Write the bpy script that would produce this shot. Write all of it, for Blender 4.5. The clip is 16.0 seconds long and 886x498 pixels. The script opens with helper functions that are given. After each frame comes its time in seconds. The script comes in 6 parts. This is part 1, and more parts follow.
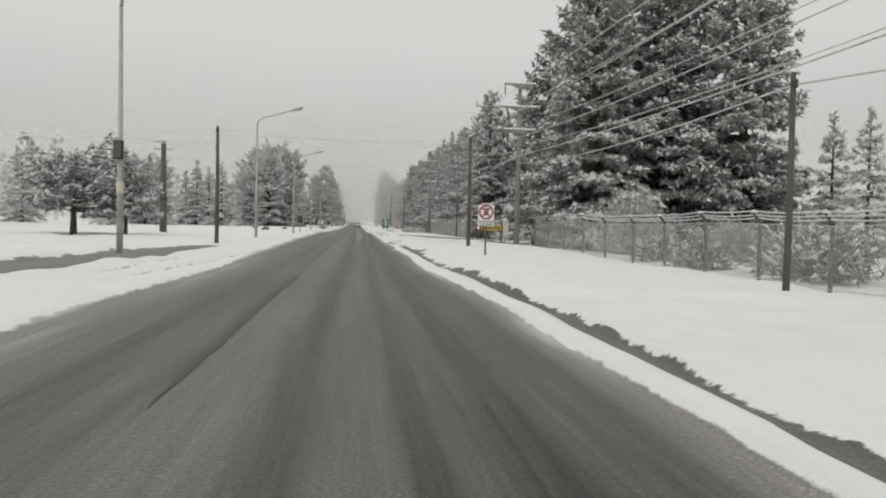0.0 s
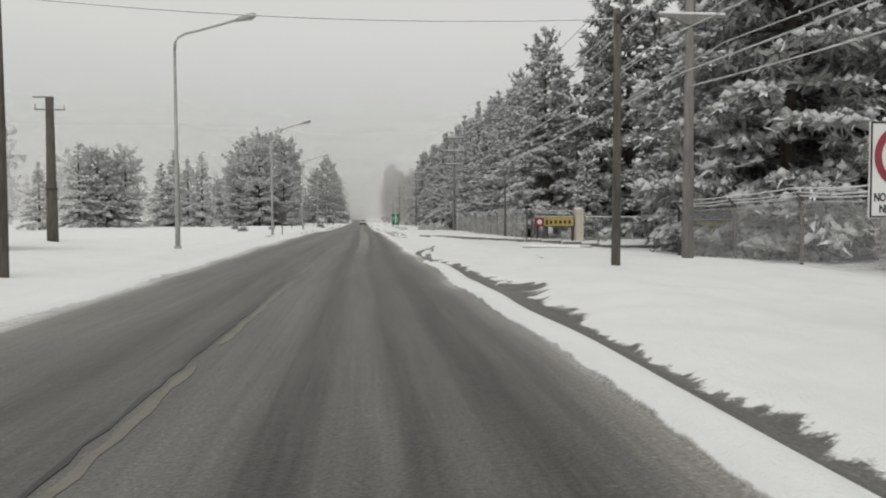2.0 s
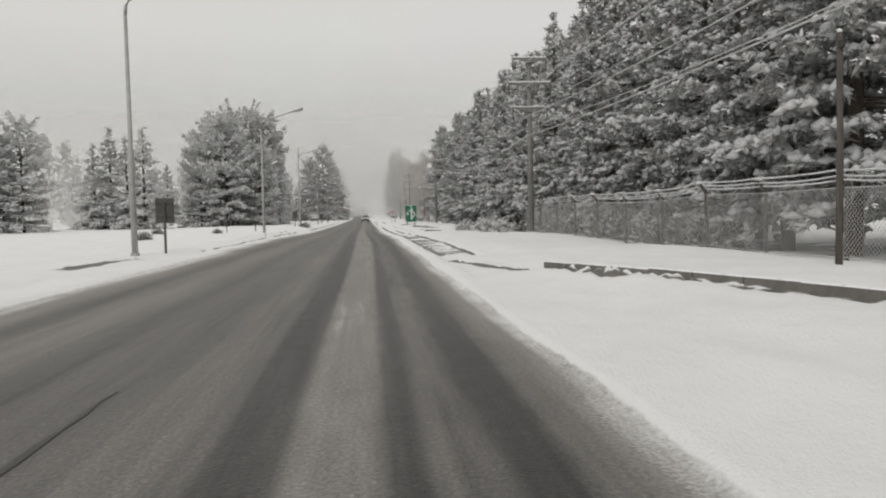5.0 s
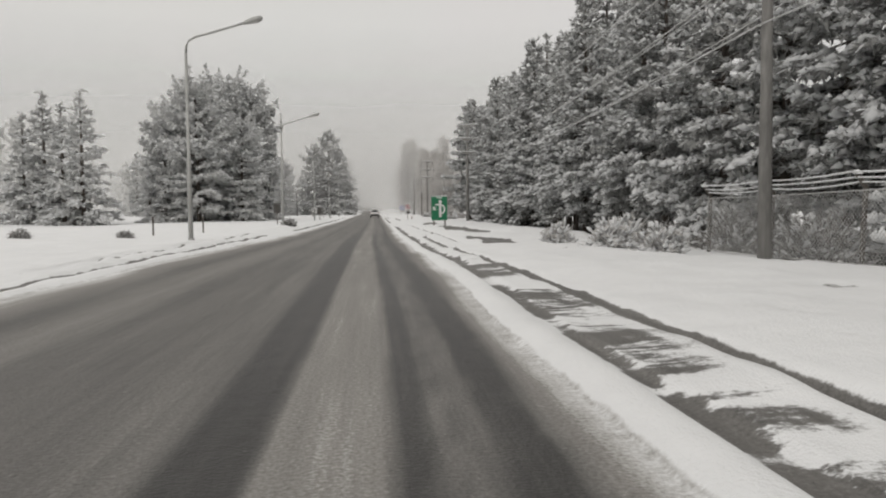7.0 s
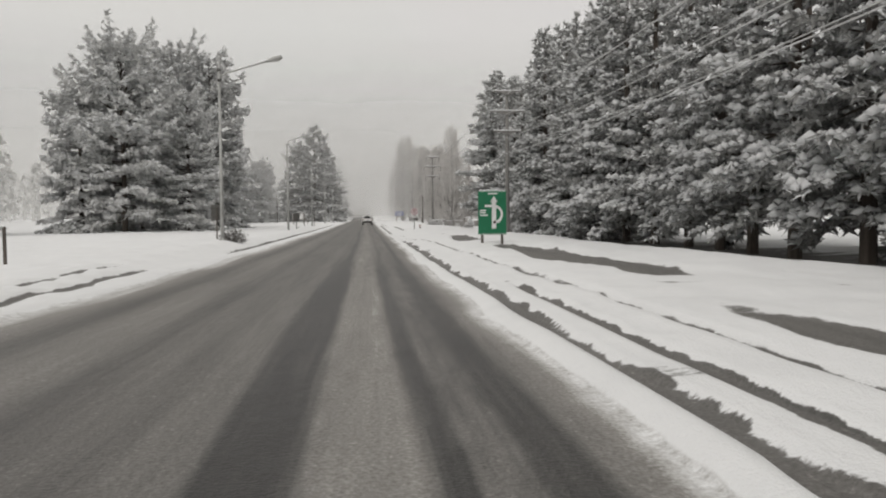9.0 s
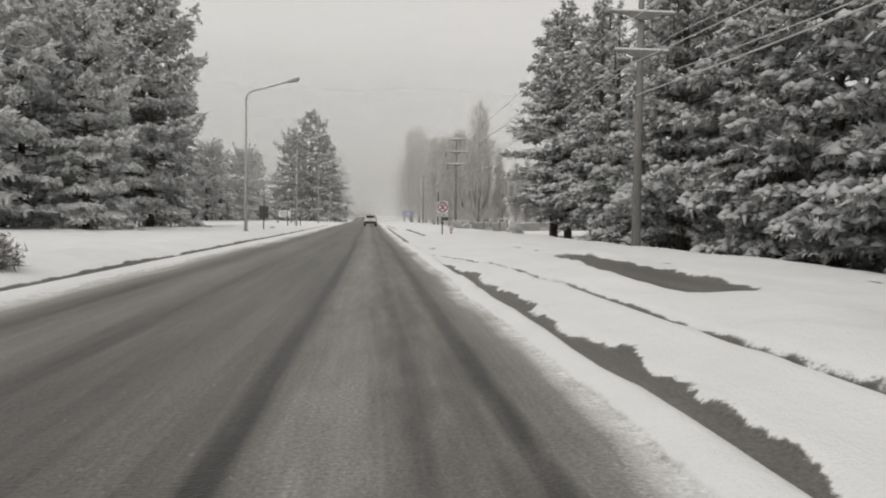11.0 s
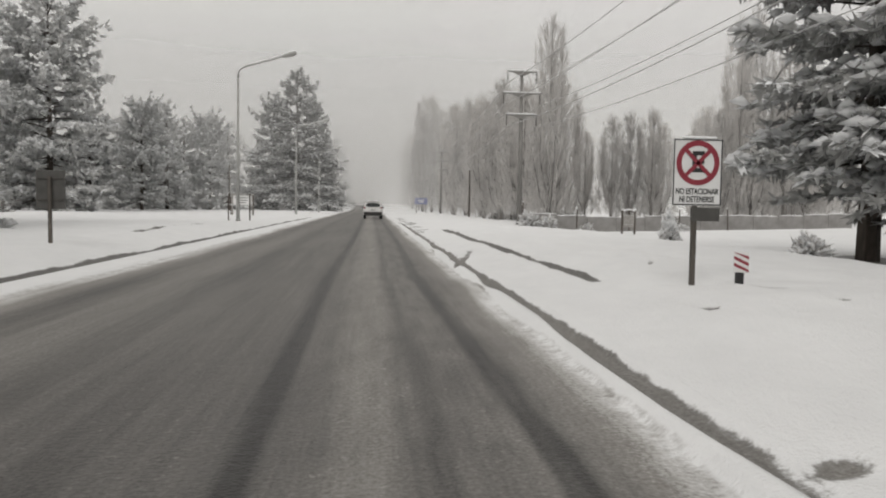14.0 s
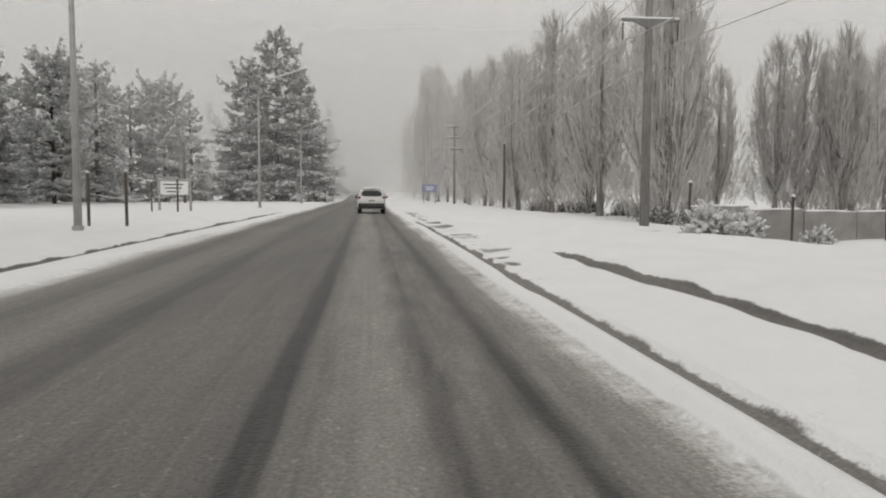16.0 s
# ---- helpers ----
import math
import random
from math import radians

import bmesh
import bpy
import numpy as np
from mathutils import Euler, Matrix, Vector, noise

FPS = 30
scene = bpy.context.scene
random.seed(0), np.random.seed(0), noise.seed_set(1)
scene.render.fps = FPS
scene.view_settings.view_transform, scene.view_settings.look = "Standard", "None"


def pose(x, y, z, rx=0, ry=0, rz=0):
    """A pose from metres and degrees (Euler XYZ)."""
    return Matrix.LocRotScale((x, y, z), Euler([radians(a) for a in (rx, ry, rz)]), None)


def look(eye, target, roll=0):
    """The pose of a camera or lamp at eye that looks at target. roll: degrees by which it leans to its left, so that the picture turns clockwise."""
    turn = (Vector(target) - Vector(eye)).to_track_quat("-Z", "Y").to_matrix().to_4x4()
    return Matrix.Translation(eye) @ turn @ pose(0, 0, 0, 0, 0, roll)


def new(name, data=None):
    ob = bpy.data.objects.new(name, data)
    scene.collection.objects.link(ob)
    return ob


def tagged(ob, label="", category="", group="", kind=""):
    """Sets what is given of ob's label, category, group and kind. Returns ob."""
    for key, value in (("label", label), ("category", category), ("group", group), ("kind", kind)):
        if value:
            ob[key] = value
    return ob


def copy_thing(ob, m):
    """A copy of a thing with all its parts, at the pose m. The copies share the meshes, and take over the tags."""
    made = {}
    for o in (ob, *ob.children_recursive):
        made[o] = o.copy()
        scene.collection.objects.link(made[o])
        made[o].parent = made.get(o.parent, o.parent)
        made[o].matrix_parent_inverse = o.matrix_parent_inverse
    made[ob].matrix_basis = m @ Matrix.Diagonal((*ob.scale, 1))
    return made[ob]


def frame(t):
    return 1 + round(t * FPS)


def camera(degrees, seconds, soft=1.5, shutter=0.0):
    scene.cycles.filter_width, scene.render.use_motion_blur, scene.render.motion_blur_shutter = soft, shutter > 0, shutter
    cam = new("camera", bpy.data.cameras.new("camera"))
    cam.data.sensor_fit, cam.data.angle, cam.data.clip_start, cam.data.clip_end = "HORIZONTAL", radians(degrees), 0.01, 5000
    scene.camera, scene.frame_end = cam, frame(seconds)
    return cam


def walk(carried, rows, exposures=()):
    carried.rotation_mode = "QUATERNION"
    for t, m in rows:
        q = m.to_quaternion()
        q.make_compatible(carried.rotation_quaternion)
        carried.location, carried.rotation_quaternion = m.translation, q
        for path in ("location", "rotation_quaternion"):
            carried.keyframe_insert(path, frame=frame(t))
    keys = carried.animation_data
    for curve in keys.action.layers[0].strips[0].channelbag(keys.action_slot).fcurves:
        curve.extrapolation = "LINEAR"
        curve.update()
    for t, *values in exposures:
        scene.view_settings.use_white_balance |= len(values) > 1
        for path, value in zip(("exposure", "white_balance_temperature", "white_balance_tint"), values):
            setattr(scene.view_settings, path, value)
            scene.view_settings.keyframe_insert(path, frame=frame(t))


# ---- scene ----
cam = camera(62.0, 16.0, soft=2.0)

PATH = [
    (0, (-0.339, -1.571, 1.267), (-0.106, 0.414, 1.202), 1.2),
    (0.5, (-0.324, 3.95, 1.279), (-0.098, 5.936, 1.211), 0.8),
    (1, (-0.25, 9.447, 1.244), (-0.033, 11.434, 1.17), 0.5),
    (1.5, (-0.198, 14.993, 1.252), (0.013, 16.981, 1.177), 0.1),
    (2, (-0.18, 20.488, 1.246), (0.037, 22.475, 1.167), -0.2),
    (2.5, (-0.166, 26.051, 1.265), (0.046, 28.038, 1.182), -0.6),
    (3, (-0.266, 31.715, 1.332), (-0.06, 33.703, 1.242), -1.5),
    (3.5, (-0.29, 37.342, 1.19), (-0.063, 39.327, 1.1), -1.4),
    (4, (-0.15, 43.008, 1.163), (0.077, 44.993, 1.076), -1.5),
    (6.5, (0.198, 72.075, 1.291), (0.373, 74.064, 1.185), -0.7),
    (7, (0.248, 77.744, 1.268), (0.428, 79.733, 1.162), -0.6),
    (7.5, (0.254, 83.338, 1.248), (0.42, 85.328, 1.139), -0.6),
    (8, (0.143, 89.055, 1.205), (0.321, 91.044, 1.099), -0.9),
    (8.5, (-0.091, 94.896, 1.262), (0.115, 96.884, 1.176), -0.9),
    (9, (-0.187, 100.656, 1.26), (0.019, 102.643, 1.171), -0.5),
    (11.5, (0.005, 129.914, 0.991), (0.204, 131.902, 0.91), 0.9),
    (12, (0.011, 135.424, 0.992), (0.213, 137.412, 0.906), 0.9),
    (12.5, (-0.012, 140.803, 1.031), (0.192, 142.791, 0.934), 0.6),
    (13, (-0.044, 146.018, 1.035), (0.159, 148.005, 0.933), 0.7),
    (13.5, (-0.083, 151.295, 1.007), (0.117, 153.283, 0.904), 0.7),
    (14, (-0.133, 156.614, 1.057), (0.061, 158.602, 0.944), 0.9),
    (14.5, (-0.168, 162.034, 1.052), (0.02, 164.021, 0.931), 0.7),
    (15, (-0.166, 167.298, 1.036), (0.033, 169.284, 0.906), 0.4),
    (15.5, (-0.154, 172.514, 1.052), (0.045, 174.499, 0.914), 0.2),
    (16, (-0.238, 177.694, 1.034), (-0.035, 179.679, 0.89), 0.3),
]
walk(cam, [(t, look(eye, target, roll)) for t, eye, target, roll in PATH], exposures=((0, -0.05, 6500, 8), (3, -0.05, 6500, 9), (7, -0.04, 6590, 11), (9, -0.03, 6590, 11), (12, 0.0, 6590, 11), (16, -0.06, 6590, 11)))

# ---- world and light: thick overcast during snowfall ----
world = bpy.data.worlds.new("overcast")
scene.world = world
world.use_nodes = True
_n, _l = world.node_tree.nodes, world.node_tree.links
_sky = _n.new("ShaderNodeTexSky")
_sky.sky_type = "NISHITA"
_sky.sun_disc = False
_sky.sun_elevation = radians(38)
_sky.sun_rotation = radians(200)
_bg = _n["Background"]
_tc = _n.new("ShaderNodeTexCoord")
_sep = _n.new("ShaderNodeSeparateXYZ")
_ramp = _n.new("ShaderNodeValToRGB")
_ramp.color_ramp.elements[0].position = 0.0
_ramp.color_ramp.elements[0].color = (0.475, 0.466, 0.447, 1)
_ramp.color_ramp.elements[1].position = 0.24
_ramp.color_ramp.elements[1].color = (0.745, 0.728, 0.697, 1)
_no = _n.new("ShaderNodeTexNoise")
_no.inputs["Scale"].default_value = 1.6
_no.inputs["Detail"].default_value = 3
_mul = _n.new("ShaderNodeMix")
_mul.data_type, _mul.blend_type = "RGBA", "MULTIPLY"
_mul.inputs["Factor"].default_value = 0.10
_mix = _n.new("ShaderNodeMix")
_mix.data_type = "RGBA"
_mix.inputs["Factor"].default_value = 0.93
_dim = _n.new("ShaderNodeMix")
_dim.data_type, _dim.blend_type = "RGBA", "MULTIPLY"
_dim.inputs["Factor"].default_value = 1.0
_dim.inputs["B"].default_value = (0.1, 0.1, 0.1, 1)
_l.new(_tc.outputs["Generated"], _sep.inputs[0])
_l.new(_sep.outputs["Z"], _ramp.inputs[0])
_l.new(_tc.outputs["Generated"], _no.inputs["Vector"])
_l.new(_ramp.outputs[0], _mul.inputs["A"])
_l.new(_no.outputs["Color"], _mul.inputs["B"])
_l.new(_sky.outputs[0], _dim.inputs["A"])
_l.new(_dim.outputs["Result"], _mix.inputs["A"])
_l.new(_mul.outputs["Result"], _mix.inputs["B"])
_l.new(_mix.outputs["Result"], _bg.inputs["Color"])
_bg.inputs["Strength"].default_value = 1.0
sun = new("sun", bpy.data.lights.new("sun", "SUN"))
sun.data.energy = 0.95
sun.data.angle = radians(40)
sun.data.color = (1.0, 0.98, 0.94)
sun.matrix_world = look((0, 0, 60), (22, 52, 0))
scene.view_settings.exposure = 0.0


# ---- small kit for building meshes ----
def vnoise(x, y, scale, seed):
    """Smooth value noise, 0 to 1, on arrays."""
    x, y = np.asarray(x, float) / scale, np.asarray(y, float) / scale
    xi, yi = np.floor(x).astype(np.int64), np.floor(y).astype(np.int64)
    fx, fy = x - xi, y - yi
    fx, fy = fx * fx * (3 - 2 * fx), fy * fy * (3 - 2 * fy)

    def h(a, b):
        v = np.sin(a * 127.1 + b * 311.7 + seed * 74.7) * 43758.5453
        return v - np.floor(v)

    return (h(xi, yi) * (1 - fx) + h(xi + 1, yi) * fx) * (1 - fy) + (h(xi, yi + 1) * (1 - fx) + h(xi + 1, yi + 1) * fx) * fy


def smooth(a, b, v):
    s = np.clip((np.asarray(v, float) - a) / (b - a), 0, 1)
    return s * s * (3 - 2 * s)


class Geo:
    """Collects vertices and faces of one mesh."""

    def __init__(self):
        self.v, self.f, self.n = [], [], 0

    def add(self, verts, faces):
        self.v.extend(tuple(map(float, p)) for p in verts)
        self.f.extend(tuple(i + self.n for i in face) for face in faces)
        self.n += len(verts)
        return self

    def box(self, c, s, bevel=0.0, rot=None):
        """A box with chamfered edges."""
        c, h = Vector(c), [d / 2 for d in s]
        b = min(bevel, min(h) * 0.9)
        if b <= 0:
            vs = [Vector((sx * h[0], sy * h[1], sz * h[2])) for sx in (-1, 1) for sy in (-1, 1) for sz in (-1, 1)]
            fs = [(0, 1, 3, 2), (4, 6, 7, 5), (0, 4, 5, 1), (2, 3, 7, 6), (0, 2, 6, 4), (1, 5, 7, 3)]
        else:
            vs, idx = [], {}
            for sx in (-1, 1):
                for sy in (-1, 1):
                    for sz in (-1, 1):
                        for ax in range(3):
                            p = [sx * (h[0] - b), sy * (h[1] - b), sz * (h[2] - b)]
                            p[ax] = (sx, sy, sz)[ax] * h[ax]
                            idx[(sx, sy, sz, ax)] = len(vs)
                            vs.append(Vector(p))
            fs = []
            ring = [(-1, -1), (1, -1), (1, 1), (-1, 1)]
            for ax in range(3):
                o = [k for k in range(3) if k != ax]
                for sg in (-1, 1):
                    q = []
                    for u, w in ring:
                        k = [0, 0, 0]
                        k[ax], k[o[0]], k[o[1]] = sg, u, w
                        q.append(idx[(*k, ax)])
                    fs.append(tuple(q))
                for u in (-1, 1):
                    for w in (-1, 1):
                        k0, k1 = [0, 0, 0], [0, 0, 0]
                        k0[ax], k1[ax] = -1, 1
                        k0[o[0]] = k1[o[0]] = u
                        k0[o[1]] = k1[o[1]] = w
                        fs.append((idx[(*k0, o[0])], idx[(*k1, o[0])], idx[(*k1, o[1])], idx[(*k0, o[1])]))
            for sx in (-1, 1):
                for sy in (-1, 1):
                    for sz in (-1, 1):
                        fs.append(tuple(idx[(sx, sy, sz, a)] for a in range(3)))
        if rot is not None:
            vs = [rot @ p for p in vs]
        return self.add([c + p for p in vs], fs)

    def tube(self, pts, radii, sides=6, cap=True):
        """A round bar along points."""
        pts = [Vector(p) for p in pts]
        if not hasattr(radii, "__len__"):
            radii = [radii] * len(pts)
        vs, fs = [], []
        up = Vector((0.13, 0.07, 1))
        for i, p in enumerate(pts):
            d = (pts[min(i + 1, len(pts) - 1)] - pts[max(i - 1, 0)]).normalized()
            a = d.cross(up if abs(d.z) < 0.9 else Vector((1, 0.05, 0))).normalized()
            b = d.cross(a)
            for k in range(sides):
                t = 2 * math.pi * k / sides
                vs.append(p + (a * math.cos(t) + b * math.sin(t)) * radii[i])
        for i in range(len(pts) - 1):
            for k in range(sides):
                k2 = (k + 1) % sides
                fs.append((i * sides + k, i * sides + k2, (i + 1) * sides + k2, (i + 1) * sides + k))
        if cap:
            fs.append(tuple(range(sides - 1, -1, -1)))
            fs.append(tuple((len(pts) - 1) * sides + k for k in range(sides)))
        return self.add(vs, fs)

    def blob(self, c, r, rng, rings=3, sides=7, rough=0.25, flat=0.0):
        """An uneven lump."""
        c = Vector(c)
        vs, fs = [c + Vector((0, 0, -r[2] * (1 - flat)))], []
        for i in range(1, rings + 1):
            t = math.pi * i / (rings + 1)
            for k in range(sides):
                p = 2 * math.pi * (k + 0.5 * (i % 2)) / sides
                q = 1 + rng.uniform(-rough, rough)
                z = -math.cos(t)
                if z < 0:
                    z *= 1 - flat
                vs.append(c + Vector((math.sin(t) * math.cos(p) * r[0] * q, math.sin(t) * math.sin(p) * r[1] * q, z * r[2] * q)))
        vs.append(c + Vector((0, 0, r[2] * (1 + rng.uniform(-rough, rough) / 2))))
        for k in range(sides):
            fs.append((0, 1 + (k + 1) % sides, 1 + k))
            fs.append((len(vs) - 1, len(vs) - 1 - sides + k, len(vs) - 1 - sides + (k + 1) % sides))
        for i in range(rings - 1):
            for k in range(sides):
                a, b = 1 + i * sides, 1 + (i + 1) * sides
                fs.append((a + k, a + (k + 1) % sides, b + (k + 1) % sides, b + k))
        return self.add(vs, fs)

    def mesh(self, name, shade=False):
        me = bpy.data.meshes.new(name)
        me.from_pydata(self.v, [], self.f)
        bm = bmesh.new()
        bm.from_mesh(me)
        bmesh.ops.recalc_face_normals(bm, faces=bm.faces)
        bm.to_mesh(me)
        bm.free()
        if shade:
            me.polygons.foreach_set("use_smooth", [True] * len(me.polygons))
        return me


def soup(name, verts, shade=False):
    """A mesh of loose triangles from an array of shape (n, 3, 3)."""
    verts = np.asarray(verts, np.float32).reshape(-1, 3)
    n = len(verts)
    me = bpy.data.meshes.new(name)
    me.vertices.add(n)
    me.vertices.foreach_set("co", verts.ravel())
    me.loops.add(n)
    me.loops.foreach_set("vertex_index", np.arange(n, dtype=np.int32))
    me.polygons.add(n // 3)
    me.polygons.foreach_set("loop_start", np.arange(0, n, 3, dtype=np.int32))
    me.update(calc_edges=True)
    return me


def part(name, geo, material, parent, label="", shade=False):
    """One mesh object under a thing or a part."""
    me = geo.mesh(name, shade) if isinstance(geo, Geo) else geo
    if not me.materials:
        me.materials.append(material)
    ob = new(name, me)
    ob.parent = parent
    if label:
        tagged(ob, label)
    return ob


def thing(name, label, category, at=None, group="", kind=""):
    ob = new(name)
    ob.empty_display_size = 0.2
    if at is not None:
        ob.matrix_basis = at
    return tagged(ob, label, category, group, kind)


def solid(name, geo, material, label, category="", kind="", shade=False, group=""):
    me = geo.mesh(name, shade) if isinstance(geo, Geo) else geo
    if not me.materials:
        me.materials.append(material)
    return tagged(new(name, me), label, category, group, kind)


# ---- materials ----
def material(name):
    m = bpy.data.materials.new(name)
    m.use_nodes = True
    return m, m.node_tree.nodes, m.node_tree.links, m.node_tree.nodes["Principled BSDF"]


def plain(name, dark, light, rough=0.6, metal=0.0, scale=8.0, bump=0.15, stretch=(1, 1, 1), snow=0.0, vary=0.0):
    """Two tones of noise at two scales, fine bump, and snow lying on what faces up."""
    m, n, l, b = material(name)
    tc = n.new("ShaderNodeTexCoord")
    mp = n.new("ShaderNodeMapping")
    mp.inputs["Scale"].default_value = stretch
    l.new(tc.outputs["Object"], mp.inputs[0])
    n1 = n.new("ShaderNodeTexNoise")
    n1.inputs["Scale"].default_value = scale
    n1.inputs["Detail"].default_value = 5
    n2 = n.new("ShaderNodeTexNoise")
    n2.inputs["Scale"].default_value = scale * 0.17
    n2.inputs["Detail"].default_value = 2
    l.new(mp.outputs[0], n1.inputs["Vector"])
    l.new(mp.outputs[0], n2.inputs["Vector"])
    av = n.new("ShaderNodeMath")
    av.operation = "MULTIPLY_ADD"
    av.inputs[1].default_value = 0.6
    l.new(n1.outputs[0], av.inputs[0])
    half = n.new("ShaderNodeMath")
    half.operation = "MULTIPLY"
    half.inputs[1].default_value = 0.4
    l.new(n2.outputs[0], half.inputs[0])
    l.new(half.outputs[0], av.inputs[2])
    rp = n.new("ShaderNodeValToRGB")
    rp.color_ramp.elements[0].position, rp.color_ramp.elements[1].position = 0.24, 0.66
    rp.color_ramp.elements[0].color, rp.color_ramp.elements[1].color = (*dark, 1), (*light, 1)
    l.new(av.outputs[0], rp.inputs[0])
    col = rp.outputs[0]
    if vary:
        oi = n.new("ShaderNodeObjectInfo")
        hs = n.new("ShaderNodeHueSaturation")
        mr = n.new("ShaderNodeMapRange")
        mr.inputs[3].default_value, mr.inputs[4].default_value = 1 - vary, 1 + vary
        l.new(oi.outputs["Random"], mr.inputs[0])
        l.new(mr.outputs[0], hs.inputs["Value"])
        l.new(col, hs.inputs["Color"])
        col = hs.outputs[0]
    if snow:
        ge = n.new("ShaderNodeNewGeometry")
        sp = n.new("ShaderNodeSeparateXYZ")
        l.new(ge.outputs["Normal"], sp.inputs[0])
        ad = n.new("ShaderNodeMath")
        ad.operation = "MULTIPLY_ADD"
        ad.inputs[1].default_value, ad.inputs[2].default_value = 0.5, -0.25
        l.new(n1.outputs[0], ad.inputs[0])
        sm = n.new("ShaderNodeMath")
        l.new(sp.outputs["Z"], sm.inputs[0])
        l.new(ad.outputs[0], sm.inputs[1])
        mr2 = n.new("ShaderNodeMapRange")
        mr2.inputs[1].default_value, mr2.inputs[2].default_value = 1 - snow - 0.06, 1 - snow + 0.06
        l.new(sm.outputs[0], mr2.inputs[0])
        mx = n.new("ShaderNodeMix")
        mx.data_type = "RGBA"
        l.new(mr2.outputs[0], mx.inputs["Factor"])
        l.new(col, mx.inputs["A"])
        mx.inputs["B"].default_value = (0.82, 0.83, 0.84, 1)
        col = mx.outputs["Result"]
    l.new(col, b.inputs["Base Color"])
    b.inputs["Roughness"].default_value = rough
    b.inputs["Metallic"].default_value = metal
    if bump:
        bp = n.new("ShaderNodeBump")
        bp.inputs["Strength"].default_value = bump
        bp.inputs["Distance"].default_value = 0.02
        l.new(n1.outputs[0], bp.inputs["Height"])
        l.new(bp.outputs[0], b.inputs["Normal"])
    return m


def surface_material():
    """Snow over wet asphalt: where the road is bare, and how much slush lies on it, comes with the sheet."""
    m, n, l, b = material("snow_over_asphalt")

    def math_(op, a, c=None, d=None):
        k = n.new("ShaderNodeMath")
        k.operation = op
        for i, v in enumerate((a, c, d)):
            if v is None:
                continue
            if isinstance(v, (int, float)):
                k.inputs[i].default_value = v
            else:
                l.new(v, k.inputs[i])
        return k.outputs[0]

    def noise_(scale, detail=4, stretch=(1, 1, 1), rough=0.6):
        mp = n.new("ShaderNodeMapping")
        mp.inputs["Scale"].default_value = stretch
        l.new(tc.outputs["Object"], mp.inputs[0])
        k = n.new("ShaderNodeTexNoise")
        k.inputs["Scale"].default_value = scale
        k.inputs["Detail"].default_value = detail
        k.inputs["Roughness"].default_value = rough
        l.new(mp.outputs[0], k.inputs["Vector"])
        return k.outputs[0]

    def ramp_(v, p0, p1, c0, c1):
        r = n.new("ShaderNodeValToRGB")
        e = r.color_ramp.elements
        e[0].position, e[1].position = p0, p1
        e[0].color, e[1].color = (*c0, 1), (*c1, 1)
        l.new(v, r.inputs[0])
        return r.outputs[0]

    def mix_(f, a, c):
        k = n.new("ShaderNodeMix")
        k.data_type = "RGBA"
        l.new(f, k.inputs["Factor"])
        l.new(a, k.inputs["A"])
        l.new(c, k.inputs["B"])
        return k.outputs["Result"]

    tc = n.new("ShaderNodeTexCoord")
    at1 = n.new("ShaderNodeAttribute")
    at1.attribute_name = "bare"
    at2 = n.new("ShaderNodeAttribute")
    at2.attribute_name = "slush"
    at3 = n.new("ShaderNodeAttribute")
    at3.attribute_name = "rag"
    bare, slush, rag = at1.outputs["Fac"], at2.outputs["Fac"], at3.outputs["Fac"]
    ragged = noise_(2.6, 6, (1.0, 0.75, 1), 0.65)
    finger = noise_(1.0, 4, (0.20, 1.15, 1), 0.6)
    fine = noise_(34, 3)
    grain = noise_(130, 2)
    streak = noise_(3.2, 4, (1.6, 0.06, 1))
    patch = noise_(0.35, 3, (1.4, 0.35, 1))
    e = math_("MULTIPLY", math_("MULTIPLY_ADD", finger, 2.4, -1.2), rag)
    e = math_("ADD", e, math_("MULTIPLY_ADD", ragged, 0.7, -0.35))
    crumbs = noise_(9.0, 5, (0.7, 1.3, 1), 0.7)
    e = math_("ADD", e, math_("MULTIPLY", math_("MULTIPLY_ADD", crumbs, 0.6, -0.30), rag))
    e = math_("MULTIPLY", e, math_("SUBTRACT", 1.22, math_("ABSOLUTE", math_("MULTIPLY_ADD", bare, 2.0, -1.0))))
    e = math_("ADD", e, bare)
    e = math_("ADD", e, math_("MULTIPLY_ADD", fine, 0.30, -0.15))
    mask = n.new("ShaderNodeMapRange")
    mask.interpolation_type = "SMOOTHSTEP"
    mask.inputs[1].default_value, mask.inputs[2].default_value = 0.40, 0.60
    l.new(e, mask.inputs[0])
    mask = mask.outputs[0]
    sl = math_("ADD", slush, math_("MULTIPLY_ADD", streak, 0.50, -0.25))
    sl = math_("ADD", sl, math_("MULTIPLY_ADD", patch, 0.40, -0.20))
    sl = math_("ADD", sl, math_("MULTIPLY_ADD", fine, 0.34, -0.17))
    sl = math_("ADD", sl, math_("MULTIPLY", math_("MULTIPLY_ADD", ragged, 1.3, -0.65), math_("MINIMUM", math_("MAXIMUM", math_("MULTIPLY_ADD", slush, 3.0, -2.7), 0.0), 1.0)))
    sl = math_("ADD", sl, math_("MULTIPLY", math_("MULTIPLY_ADD", crumbs, 1.5, -0.75), math_("MINIMUM", math_("MAXIMUM", math_("MULTIPLY_ADD", slush, 3.0, -2.7), 0.0), 1.0)))
    heap = n.new("ShaderNodeMapRange")
    heap.inputs[1].default_value, heap.inputs[2].default_value = 0.80, 1.25
    l.new(sl, heap.inputs[0])
    sl = math_("MAXIMUM", math_("MINIMUM", sl, 1.0), 0.0)
    ribs = noise_(11.0, 3, (1.8, 0.035, 1))
